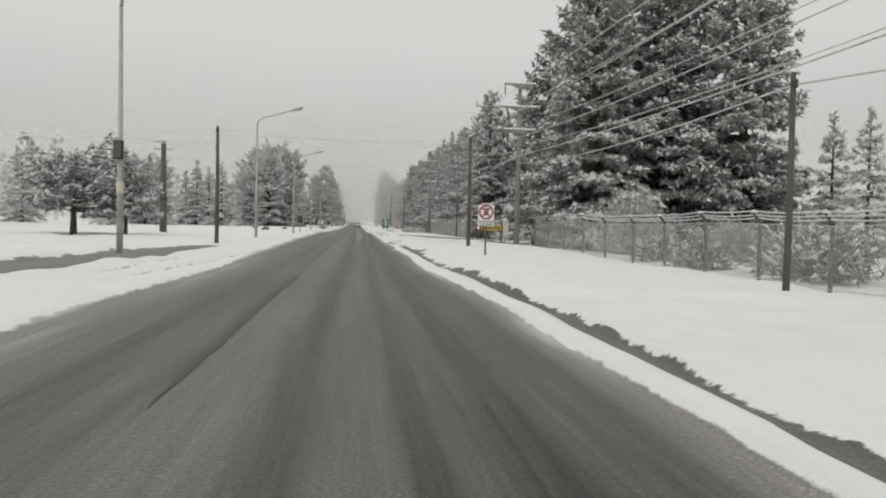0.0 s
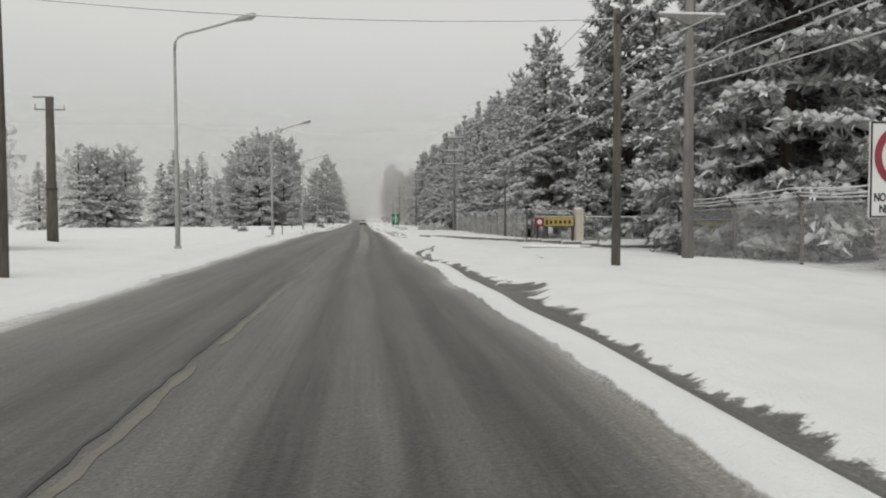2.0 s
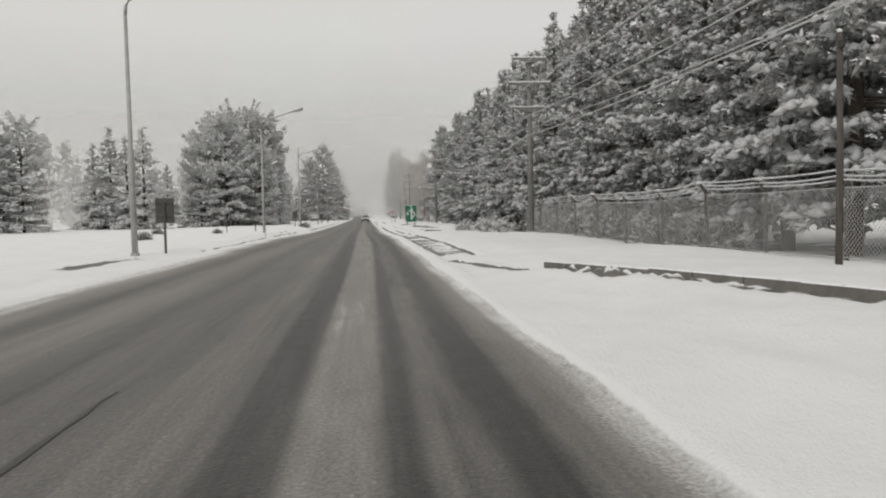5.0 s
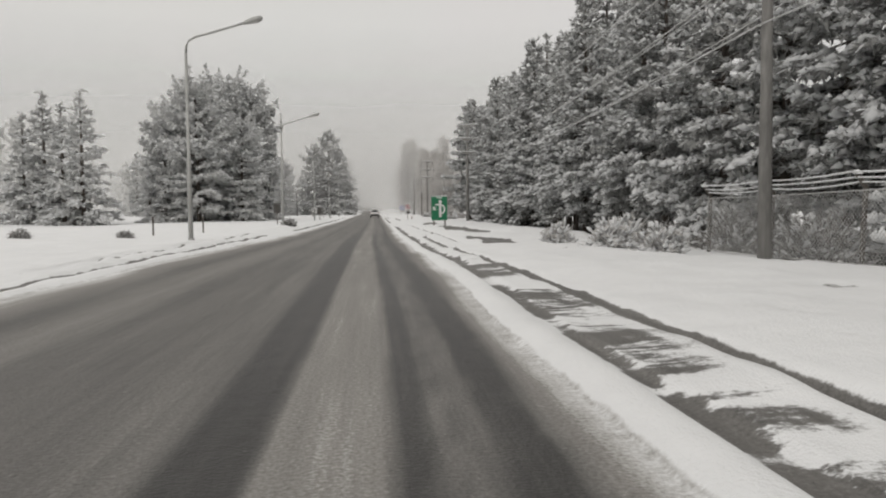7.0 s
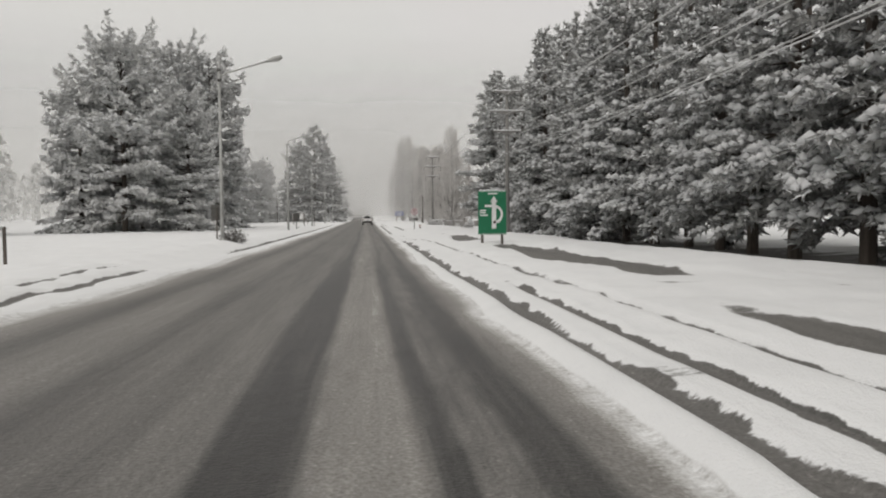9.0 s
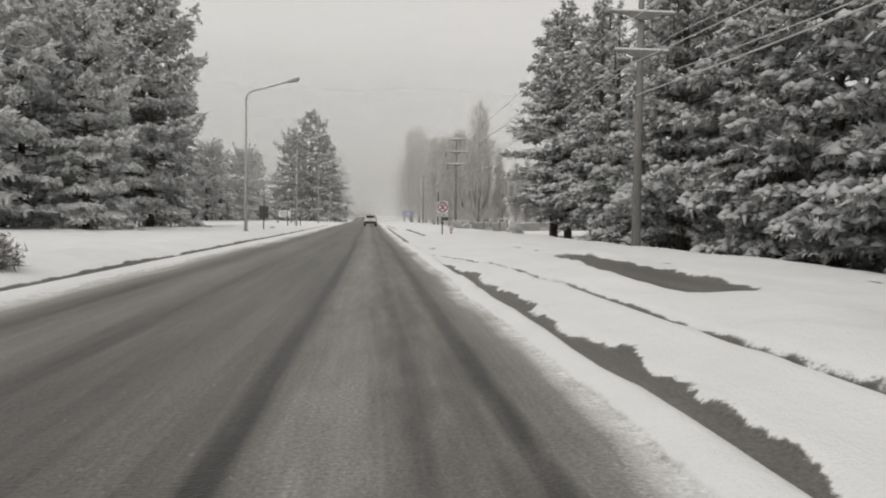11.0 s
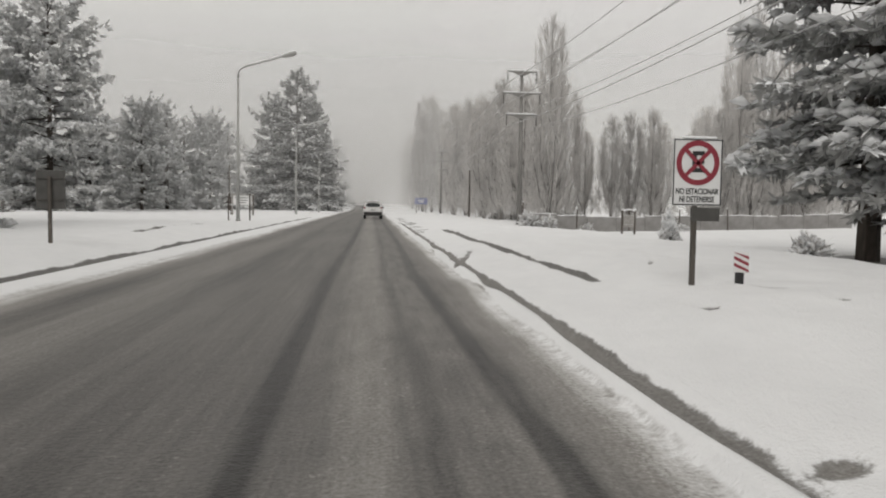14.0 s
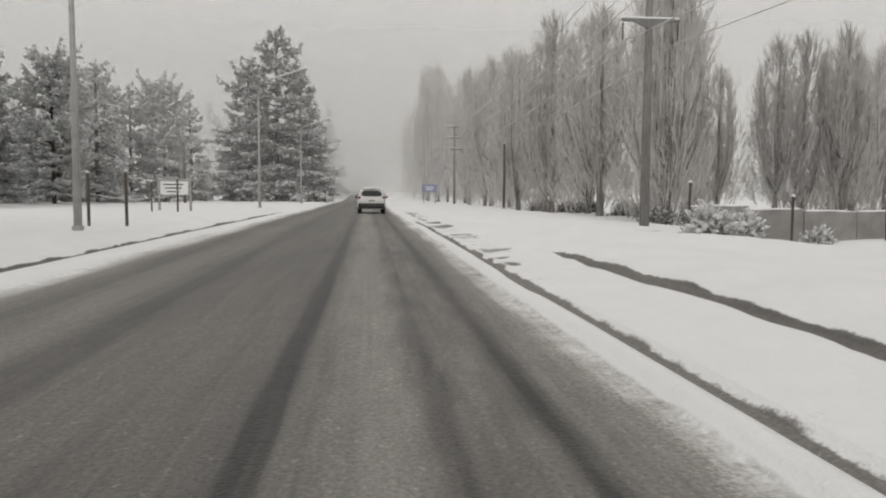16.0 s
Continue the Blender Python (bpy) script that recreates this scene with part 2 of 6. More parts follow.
    sl = math_("MAXIMUM", math_("MINIMUM", math_("ADD", sl, math_("MULTIPLY_ADD", ribs, 0.36, -0.18)), 1.0), 0.0)
    lump = n.new("ShaderNodeMapRange")
    lump.interpolation_type = "SMOOTHSTEP"
    lump.inputs[1].default_value, lump.inputs[2].default_value, lump.inputs[4].default_value = 0.64, 0.72, 0.45
    l.new(noise_(19, 2, (1.0, 0.7, 1)), lump.inputs[0])
    sl = math_("MINIMUM", math_("ADD", sl, math_("MULTIPLY", lump.outputs[0], math_("ADD", sl, 0.25))), 1.0)
    wet = ramp_(grain, 0.3, 0.75, (0.026, 0.025, 0.024), (0.072, 0.070, 0.067))
    mush = ramp_(fine, 0.3, 0.7, (0.250, 0.236, 0.216), (0.400, 0.388, 0.368))
    road_c = mix_(sl, wet, mush)
    mottle = noise_(0.9, 5, (1.0, 0.6, 1), 0.62)
    snow_c = mix_(mottle, ramp_(ragged, 0.2, 0.8, (0.70, 0.708, 0.715), (0.80, 0.806, 0.808)), ramp_(fine, 0.2, 0.8, (0.82, 0.826, 0.83), (0.88, 0.882, 0.88)))
    road_c = mix_(heap.outputs[0], road_c, snow_c)
    l.new(mix_(mask, snow_c, road_c), b.inputs["Base Color"])
    b.inputs["Specular IOR Level"].default_value = 0.22
    r = math_("MULTIPLY_ADD", sl, 0.25, 0.45)
    rr = n.new("ShaderNodeMix")
    rr.data_type = "FLOAT"
    l.new(mask, rr.inputs["Factor"])
    rr.inputs["A"].default_value = 0.75
    l.new(r, rr.inputs["B"])
    l.new(rr.outputs["Result"], b.inputs["Roughness"])
    hgt = math_("ADD", math_("MULTIPLY", ragged, 0.7), math_("MULTIPLY", fine, 0.25))
    hgt = math_("ADD", hgt, math_("MULTIPLY", grain, 0.05))
    bp = n.new("ShaderNodeBump")
    bp.inputs["Strength"].default_value = 0.75
    bp.inputs["Distance"].default_value = 0.07
    l.new(hgt, bp.inputs["Height"])
    l.new(bp.outputs[0], b.inputs["Normal"])
    return m


M_GROUND = surface_material()
M_SNOW = plain("snow", (0.78, 0.79, 0.80), (0.86, 0.865, 0.87), 0.8, scale=9, bump=0.3)
M_PAD = plain("light_snow_pads", (0.84, 0.845, 0.85), (0.90, 0.903, 0.905), 0.85, scale=9, bump=0.2)


def let_light_through(m, share):
    """Loose snow passes part of the light that falls on it."""
    n, l = m.node_tree.nodes, m.node_tree.links
    tl, mx = n.new("ShaderNodeBsdfTranslucent"), n.new("ShaderNodeMixShader")
    tl.inputs["Color"].default_value = (0.90, 0.905, 0.91, 1)
    mx.inputs[0].default_value = share
    l.new(n["Principled BSDF"].outputs[0], mx.inputs[1])
    l.new(tl.outputs[0], mx.inputs[2])
    l.new(mx.outputs[0], n["Material Output"].inputs["Surface"])


let_light_through(M_PAD, 0.42)
M_BARK = plain("bark", (0.035, 0.028, 0.023), (0.11, 0.09, 0.075), 0.9, scale=14, bump=0.6, stretch=(1, 1, 0.25), snow=0.25)
# needles with thin rime, their tone lifted further to stand in for haze
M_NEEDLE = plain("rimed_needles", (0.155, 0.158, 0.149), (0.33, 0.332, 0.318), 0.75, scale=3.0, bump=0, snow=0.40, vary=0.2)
# trees across the road: distance haze painted into the needle colour
M_NEEDLE_HAZE = plain("frosted_needles", (0.44, 0.442, 0.436), (0.63, 0.63, 0.62), 0.75, scale=3.0, bump=0, snow=0.40, vary=0.12)
# lighter copy for the long row and tall far conifers, imitating haze by colour
M_NEEDLE_PALE = plain("dusted_needles", (0.21, 0.212, 0.205), (0.40, 0.40, 0.39), 0.75, scale=3.0, bump=0, snow=0.36, vary=0.14)
M_TWIG = plain("frosted_twigs", (0.30, 0.285, 0.27), (0.64, 0.625, 0.61), 0.8, scale=2.2, bump=0, vary=0.2)
M_TWIG_D = plain("shrub_twigs", (0.09, 0.082, 0.074), (0.30, 0.288, 0.275), 0.85, scale=4.0, bump=0, snow=0.35)
M_BARK_P = plain("rimed_poplar_bark", (0.075, 0.068, 0.062), (0.27, 0.258, 0.245), 0.9, scale=6, bump=0.4, stretch=(1, 1, 0.3), snow=0.25)
# almost as pale as the sky: the fog is painted into this colour
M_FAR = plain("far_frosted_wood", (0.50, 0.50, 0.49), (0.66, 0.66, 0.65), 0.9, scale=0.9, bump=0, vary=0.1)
M_POLE = plain("weathered_pole", (0.026, 0.023, 0.020), (0.15, 0.132, 0.115), 0.85, scale=20, bump=0.6, stretch=(1, 1, 0.12), snow=0.12)
M_UPOLE = plain("weathered_concrete_pole", (0.12, 0.116, 0.11), (0.26, 0.252, 0.24), 0.85, scale=14, bump=0.4, stretch=(1, 1, 0.2), snow=0.15)
M_CONC = plain("concrete", (0.22, 0.21, 0.195), (0.36, 0.345, 0.325), 0.85, scale=7, bump=0.35, snow=0.3)
M_STEEL = plain("galvanised_steel", (0.26, 0.26, 0.25), (0.44, 0.44, 0.425), 0.55, 0.15, scale=6, bump=0.1, snow=0.25)
M_IRON = plain("dark_iron", (0.03, 0.028, 0.026), (0.075, 0.068, 0.06), 0.6, 0.2, scale=10, bump=0.2, snow=0.2)
M_RIME = plain("rimed_iron", (0.10, 0.098, 0.094), (0.34, 0.335, 0.33), 0.7, scale=12, bump=0.2, snow=0.3)
M_WIRE = plain("snowy_wire", (0.36, 0.36, 0.355), (0.60, 0.60, 0.595), 0.7, scale=1.5, bump=0, snow=0.8)
M_LINK = plain("rimed_chain_link", (0.40, 0.397, 0.39), (0.62, 0.615, 0.605), 0.7, scale=3, bump=0)
M_CREAM = plain("cream_render", (0.48, 0.44, 0.36), (0.64, 0.60, 0.51), 0.85, scale=5, bump=0.3, snow=0.3)
M_WALL = plain("stained_concrete", (0.13, 0.125, 0.12), (0.36, 0.35, 0.34), 0.9, scale=1.6, bump=0.4, snow=0.3)
M_KERB = plain("kerb_concrete", (0.12, 0.115, 0.105), (0.24, 0.23, 0.215), 0.85, scale=9, bump=0.4, snow=0.42)
M_WHITE = plain("white_sign_sheet", (0.66, 0.66, 0.65), (0.76, 0.76, 0.755), 0.45, scale=5, bump=0.03)
M_RED = plain("red_sign_paint", (0.21, 0.026, 0.042), (0.30, 0.040, 0.058), 0.45, scale=6, bump=0.03)
M_BLACK = plain("black_paint", (0.018, 0.018, 0.018), (0.035, 0.035, 0.035), 0.5, scale=6, bump=0.05)
M_GREEN = plain("green_sign_sheet", (0.005, 0.125, 0.055), (0.010, 0.165, 0.078), 0.45, scale=5, bump=0.03)
M_BLUE = plain("blue_sign_sheet", (0.16, 0.175, 0.31), (0.22, 0.235, 0.37), 0.5, scale=5, bump=0.03)
M_YELLOW = plain("yellow_sign_sheet", (0.40, 0.30, 0.07), (0.52, 0.40, 0.11), 0.5, scale=5, bump=0.03)
M_GREY = plain("grey_sign_back", (0.055, 0.053, 0.050), (0.11, 0.107, 0.10), 0.5, 0.3, scale=6, bump=0.05)
M_WOOD = plain("dark_boards", (0.05, 0.042, 0.036), (0.12, 0.10, 0.085), 0.85, scale=9, bump=0.4, stretch=(1, 1, 0.2), snow=0.2)
M_CARW = plain("dirty_white_car_paint", (0.58, 0.575, 0.565), (0.74, 0.735, 0.725), 0.3, scale=3, bump=0)
M_CARGL = plain("tinted_car_glass", (0.010, 0.011, 0.012), (0.02, 0.021, 0.022), 0.08, scale=4, bump=0)
M_CARBK = plain("black_car_plastic", (0.02, 0.02, 0.02), (0.05, 0.048, 0.045), 0.6, scale=6, bump=0.1)
M_TAIL = plain("red_tail_lamp", (0.14, 0.012, 0.014), (0.22, 0.024, 0.026), 0.2, scale=4, bump=0)
M_RUBBER = plain("tyre_rubber", (0.018, 0.018, 0.018), (0.04, 0.04, 0.04), 0.8, scale=12, bump=0.2)
M_GLASSY = plain("lamp_glass", (0.45, 0.45, 0.44), (0.55, 0.55, 0.54), 0.2, scale=4, bump=0)

# ---- shape of the ground ----
ROAD_KNOTS_Y = (-60, 95, 120, 172, 200, 250, 290)
ROAD_KNOTS_Z = (0, 0, -0.21, -0.20, -0.12, -0.05, 0)


def rise(y):
    """The far road climbs into the fog."""
    d = np.clip(np.asarray(y, float) - 285, 0, None)
    return np.where(d < 100, 0.00025 * d * d, 2.5 + 0.05 * (d - 100))


def road_z(y):
    return rise(y) + np.interp(y, ROAD_KNOTS_Y, ROAD_KNOTS_Z)


def right_edge(y):
    """Where the asphalt meets the snow on the near side of the road."""
    base = np.interp(y, (-10, 5, 12, 20, 26, 32, 40, 50, 60, 75, 90, 110, 130, 150, 162, 171, 183, 200, 260), (1.95, 1.96, 1.85, 1.58, 1.66, 1.58, 1.6, 1.52, 1.62, 1.70, 1.65, 1.5, 1.5, 1.58, 1.48, 1.56, 1.50, 1.5, 1.6))
    return base + (vnoise(y * 0, y, 2.3, 3) - 0.5) * 0.16


def left_edge(y):
    base = np.interp(y, (-10, 6, 20, 50, 80, 100, 135, 150, 175, 200, 260), (-4.2, -4.15, -4.05, -4.9, -5.2, -5.4, -5.0, -4.95, -4.85, -4.8, -4.9))
    return base + (vnoise(y * 0, y, 3.1, 9) - 0.5) * 0.25


def band(x, lo, hi, soft=0.10):
    return smooth(lo - soft, lo + soft, x) * (1 - smooth(hi - soft, hi + soft, x))


def trail(x, y, pts, w, soft=0.07):
    """A wheel mark along a few points."""
    best = np.full(np.shape(x), 99.0)
    for (x0, y0), (x1, y1) in zip(pts, pts[1:]):
        dx, dy = x1 - x0, y1 - y0
        t = np.clip(((x - x0) * dx + (y - y0) * dy) / (dx * dx + dy * dy), 0, 1)
        best = np.minimum(best, np.hypot(x - x0 - t * dx, y - y0 - t * dy))
    return 1 - smooth(w - soft, w + soft, best)


def bare_map(x, y):
    """1 where asphalt or soil lies open, 0 under snow; lowered far off to imitate fog."""
    b = smooth(-0.10, 0.10, right_edge(y) - x) * smooth(-0.35, 0.35, x - left_edge(y))
    wob = (vnoise(x * 0, y, 1.7, 21) - 0.5) * 0.35
    wide = (vnoise(x, y, 3.4, 22) - 0.42) * 1.5
    broken = smooth(0.25, 0.6, vnoise(x * 0.35, y, 0.9, 23))
    # open gutter beside the road as far as the yard entrance
    in1 = np.interp(y, (0, 4, 8, 15, 20, 30, 42), (2.2, 2.24, 2.36, 2.34, 2.07, 2.04, 2.02))
    out1 = np.interp(y, (0, 4, 14, 20, 30, 38, 43), (2.58, 2.62, 2.66, 2.45, 2.52, 2.45, 2.2))
    ws1 = 0.14 + 0.24 * smooth(14, 19, y)
    e1 = out1 + 0.5 * wob + np.clip(wide, -0.15, 0.6) * smooth(14, 19, y) * (1 - smooth(33, 37, y))
    g1 = smooth(in1 - 0.10, in1 + 0.10, x + 0.1 * wob) * (1 - smooth(e1 - ws1, e1 + ws1, x)) * (1 - smooth(41, 44, y)) * (1 - 0.26 * smooth(20, 27, y) * smooth(2.3, 2.5, x)) * (1 - (0.22 + 0.58 * smooth(18, 30, y) * smooth(2.25, 2.45, x)) * smooth(0.62, 0.80, vnoise(x * 0.7, y * 1.1, 0.8, 25)))
    # wheel marks turning into the yard
    t1 = 0.98 * trail(x, y, ((1.74, 42.2), (1.70, 43.6), (1.72, 45.0), (1.77, 46.6), (1.98, 48.3), (2.27, 49.9), (2.72, 51.7), (3.1, 52.9)), 0.13)
    t1 = np.maximum(t1, 0.85 * trail(x, y, ((3.1, 52.9), (3.7, 53.9), (4.4, 54.5)), 0.09))
    t1 = np.maximum(t1, 0.92 * trail(x, y, ((1.92, 42.4), (1.90, 43.7), (2.02, 45.0), (2.12, 46.2)), 0.12))
    t1 = np.maximum(t1, 0.80 * trail(x, y, ((2.12, 46.2), (2.28, 47.4), (2.46, 48.6), (2.75, 51.1)), 0.075))
    t1 = np.maximum(t1, 0.80 * trail(x, y, ((1.86, 41.0), (1.88, 42.5)), 0.16))
    t1 = np.maximum(t1, 0.55 * trail(x, y, ((2.1, 53.0), (2.6, 55.2), (3.6, 56.8), (5.2, 57.6)), 0.08))
    kerb_gutter = 1.035 * trail(x, y, ((2.2, 73.0), (3.4, 68.6), (4.0, 66.2), (4.9, 63.6), (5.9, 60.1), (7.0, 57.2), (9.4, 55.25), (13.0, 54.55), (18.0, 54.25)), 0.17)
    t1 = t1 * (0.70 + 0.30 * smooth(0.30, 0.60, vnoise(x * 0, y, 0.40, 24)) - 0.22 * smooth(44.5, 46, y) * smooth(0.55, 0.75, vnoise(x * 0.4, y, 0.22, 29)))
    # trodden and melted strips along the shoulder past the yard
    out2 = np.interp(y, (74, 80, 88, 95, 103, 107, 112, 138), (3.1, 3.12, 3.18, 2.95, 2.66, 2.62, 2.62, 2.60))
    in2 = np.interp(y, (74, 80, 100, 106, 112, 138), (2.06, 2.04, 2.06, 1.86, 1.86, 1.84)) - 0.17 * smooth(95, 100, y) * (1 - smooth(102, 107, y))
    along = smooth(72, 76, y) * (1 - smooth(139, 144, y))
    g2 = band(x, in2 + 0.1 * wob, in2 + 0.30 + 0.5 * wob, 0.12) * along * (0.72 + 0.28 * broken) * (1 - 0.28 * (1 - smooth(88, 94, y)))
    mid = (0.30 + 0.11 * smooth(74, 77, y) * (1 - smooth(92, 97, y)) + 0.26 * (vnoise(x * 0, y, 3.1, 32) - 0.4)) * band(x, in2 + 0.2, out2, 0.08) * along * (1 - 0.55 * smooth(95, 101, y))
    a3 = band(x, out2 - 0.11 + 0.08 * wob, out2 + 0.04 + 0.08 * wob, 0.07) * along * (1 - smooth(110, 118, y)) * 1.05
    c3 = np.interp(y, (80, 91, 98, 105, 112, 134, 141, 144, 146, 148.5, 152), (3.97, 4.02, 3.6, 3.32, 3.28, 3.1, 2.95, 2.62, 2.28, 1.86, 1.55))
    w3 = np.interp(y, (80, 100, 108, 140, 144), (0.015, 0.015, 0.045, 0.045, 0.045))
    g3 = band(x, c3 - w3 + 0.1 * wob, c3 + w3 + 0.1 * wob, 0.09) * smooth(76, 80, y) * (1 - smooth(147.5, 151.5, y)) * np.interp(y, (90, 106, 138, 142), (0.62, 1.0, 1.0, 1.15))
    c8 = np.interp(y, (80, 89, 94, 97, 100), (5.5, 5.3, 5.0, 4.75, 4.6))
    g8 = band(x, c8 - 0.03, c8 + 0.03, 0.07) * smooth(84, 88, y) * (1 - smooth(97, 99, y)) * 0.68 * (0.6 + 0.4 * broken)
    g9 = band(x, 4.6 - 0.09 * (y - 39.5) - 0.04, 4.6 - 0.09 * (y - 39.5) + 0.04, 0.07) * smooth(36.5, 38, y) * (1 - smooth(41, 42.5, y)) * 0.65 * (0.5 + 0.5 * broken)
    puddle = np.zeros_like(b)
    for px, py, rx, ry, k in ((2.08, 159.9, 0.20, 0.16, 1.0), (2.45, 159.6, 0.07, 0.14, 0.7), (2.54, 158.2, 0.19, 0.16, 1.0), (2.70, 158.5, 0.19, 0.40, 1.05), (2.30, 151.9, 0.16, 0.40, 1.0), (3.35, 163.9, 0.16, 0.20, 0.7), (2.9, 154.6, 0.10, 0.5, 0.7)):
        puddle = np.maximum(puddle, k * np.exp(-(((x - px) / rx) ** 2 + ((y - py) / ry) ** 2)))
    thread = band(x, 4.62 + 0.3 * wob, 4.80 + 0.3 * wob, 0.07) * smooth(144, 145, y) * (1 - smooth(147, 149, y)) * 1.0 * (0.45 + 0.55 * broken)
    p1 = band(x, np.interp(y, (108, 114, 120, 130), (5.1, 4.75, 4.35, 4.55)) + 0.6 * wob, np.interp(y, (108, 113, 118, 130), (5.5, 6.0, 6.1, 5.1)) + 0.8 * wob, 0.2) * smooth(112.2, 115, y) * (1 - smooth(127, 130, y))
    p2 = band(x, 3.95 + 0.5 * wob, np.interp(y, (101, 104.5, 109), (5.0, 5.2, 4.5)) + 0.8 * wob, 0.25) * smooth(102.0, 103.2, y) * (1 - smooth(108, 110.5, y)) * (0.6 + 0.4 * broken)
    p3 = band(x, np.interp(y, (137, 141), (3.95, 4.45)) + wob, np.interp(y, (138, 142), (5.2, 5.6)) + wob, 0.3) * smooth(132, 134, y) * (1 - smooth(141.2, 143.4, y))
    rough = (vnoise(x * 0.5, y, 0.33, 27) - 0.5) * 0.5
    g4 = band(x, 1.82 + 0.1 * wob, np.interp(y, (139, 141.5, 145), (2.20, 2.14, 1.90)) + rough, 0.12) * smooth(126, 130, y) * (1 - smooth(143.5, 145.5, y)) * (0.7 + 0.3 * broken)
    # kerb line and ditch line of the last stretch
    g5 = band(x, 1.70 + 0.2 * wob, 1.95 + 0.2 * wob, 0.09) * smooth(154, 163, y) * (1 - smooth(205, 215, y)) * 0.88
    w6 = 0.055 + 0.05 * vnoise(x * 0, y, 3.0, 26) + 0.05 * smooth(178, 184, y)
    g6 = band(x, 3.17 - w6 + 0.12 * wob, 3.17 + w6 + 0.12 * wob, 0.06) * smooth(166.2, 168.0, y) * (1 - smooth(189, 193, y))
    m0 = 1.84 + 0.20 * (y - 172.8)
    t2 = band(x, m0 - 0.11, m0 + 0.12, 0.08) * smooth(170.6, 171.6, y) * (1 - smooth(175.5, 177, y)) * (0.58 + 0.10 * smooth(0.35, 0.65, vnoise(x * 0, y, 0.32, 28)))
    g7 = band(x, 2.14 + 0.2 * wob, 2.36 + 0.3 * wob, 0.12) * smooth(206, 212, y) * (1 - smooth(225, 240, y)) * 0.85 * (0.5 + 0.5 * broken)
    fringe = 0.40 * band(x, 2.0, 2.7, 0.12) * smooth(186, 194, y) * (1 - smooth(225, 240, y)) + 0.30 * band(x, 1.95, 2.25, 0.1) * smooth(168, 174, y) * (1 - smooth(186, 194, y))
    dash = np.zeros_like(b)
    for x0, y0, x1, y1 in ((6.9, 188.7, 8.2, 190.6), (5.8, 185.5, 5.6, 184.4), (6.55, 185.2, 6.3, 184.4), (6.25, 184.2, 6.15, 183.3), (5.95, 182.9, 6.0, 182.2), (6.4, 180.3, 6.1, 177.0), (5.6, 170.5, 5.4, 168.8), (4.6, 168.6, 4.2, 167.7)):
        dash = np.maximum(dash, 0.78 * trail(x, y, ((x0, y0), (x1, y1)), 0.05))
    spots = smooth(0.865, 0.94, vnoise(x * 0.6, y * 1.2, 0.55, 41)) * band(x, 4.4, 9.5, 0.4) * smooth(76, 84, y) * 0.6
    # the far side: side lane, and wheel lines along the edge
    lane = band(x, np.interp(y, (-8, 10, 17, 27, 33, 36), (-14, -10.2, -9.0, -8.7, -7.7, -7.0)), np.interp(y, (-8, 10, 17, 25, 33), (-9.5, -7.3, -6.95, -6.55, -6.6)), 0.30) * smooth(-8, 0, y) * (1 - smooth(33, 35.5, y)) * 0.95
    l1 = 0.72 * trail(x, y, ((-6.1, 15.0), (-5.97, 18.5), (-6.03, 23.0)), 0.06)
    l1 = np.maximum(l1, 0.80 * trail(x, y, ((-5.25, 13.5), (-4.9, 19.2), (-4.62, 25.0), (-4.5, 30.0), (-4.4, 35.0)), 0.06))
    l2 = band(x, -5.95 + 0.4 * wob, -5.75 + 0.4 * wob, 0.08) * smooth(78, 84, y) * (1 - smooth(118, 124, y)) * 0.9
    l3 = band(x, -6.6 + 0.4 * wob, -6.45 + 0.4 * wob, 0.08) * smooth(88, 96, y) * (1 - smooth(118, 124, y)) * 0.75
    l4 = band(x, -5.68 + 0.3 * wob, -5.45 + 0.3 * wob, 0.1) * smooth(126, 134, y) * (1 - smooth(215, 235, y)) * 0.9
    l5 = band(x, -7.95 + 0.5 * wob, -7.55 + 0.5 * wob, 0.12) * smooth(178, 184, y) * (1 - smooth(189, 193, y)) * 0.85
    l6 = band(x, -7.2 + wob, -6.5 + wob, 0.2) * smooth(70, 74, y) * (1 - smooth(76, 79, y)) * 0.85
    ring = 0.85 * trail(x, y, ((-18.6, 46.6), (-16.2, 43.0), (-14.2, 39.2)), 0.5, 0.35)
    ring = np.maximum(ring, np.exp(-(((x + 18.3) / 2.0) ** 2 + ((y - 47.6) / 1.5) ** 2)) * 0.95)
    litter = band(x, 11.0 + 2 * wob, 16.4, 0.7) * smooth(72, 78, y) * (1 - smooth(175, 179, y)) * 0.70
    for k in (litter, fringe, dash, kerb_gutter, puddle, thread, g1, t1, g2, mid, a3, g3, g8, g9, p1, p2, p3, g4, g5, g6, t2, g7, spots, lane, l1, l2, l3, l4, l5, l6, ring):
        b = np.maximum(b, k)
    # whitens the road beyond 330 m, a fog fade painted as snow cover
    return b * (1 - 0.75 * smooth(330, 420, y))


def rag_map(x, y):
    """Ragged melt edges off the road, clean swept edges on it."""
    return np.where(x < -1.7, 0.35 * smooth(0.1, 0.6, left_edge(y) - x), smooth(0.25, 0.6, x - right_edge(y)) * (1 - 0.8 * smooth(136, 143, y) * (1 - 0.8 * smooth(184, 192, y))) * (1 - 0.75 * smooth(2.74, 2.88, x) * smooth(70, 74, y)) * (1 - 0.62 * smooth(42.5, 44, y) * (1 - smooth(58, 60, y)))) + 0.06


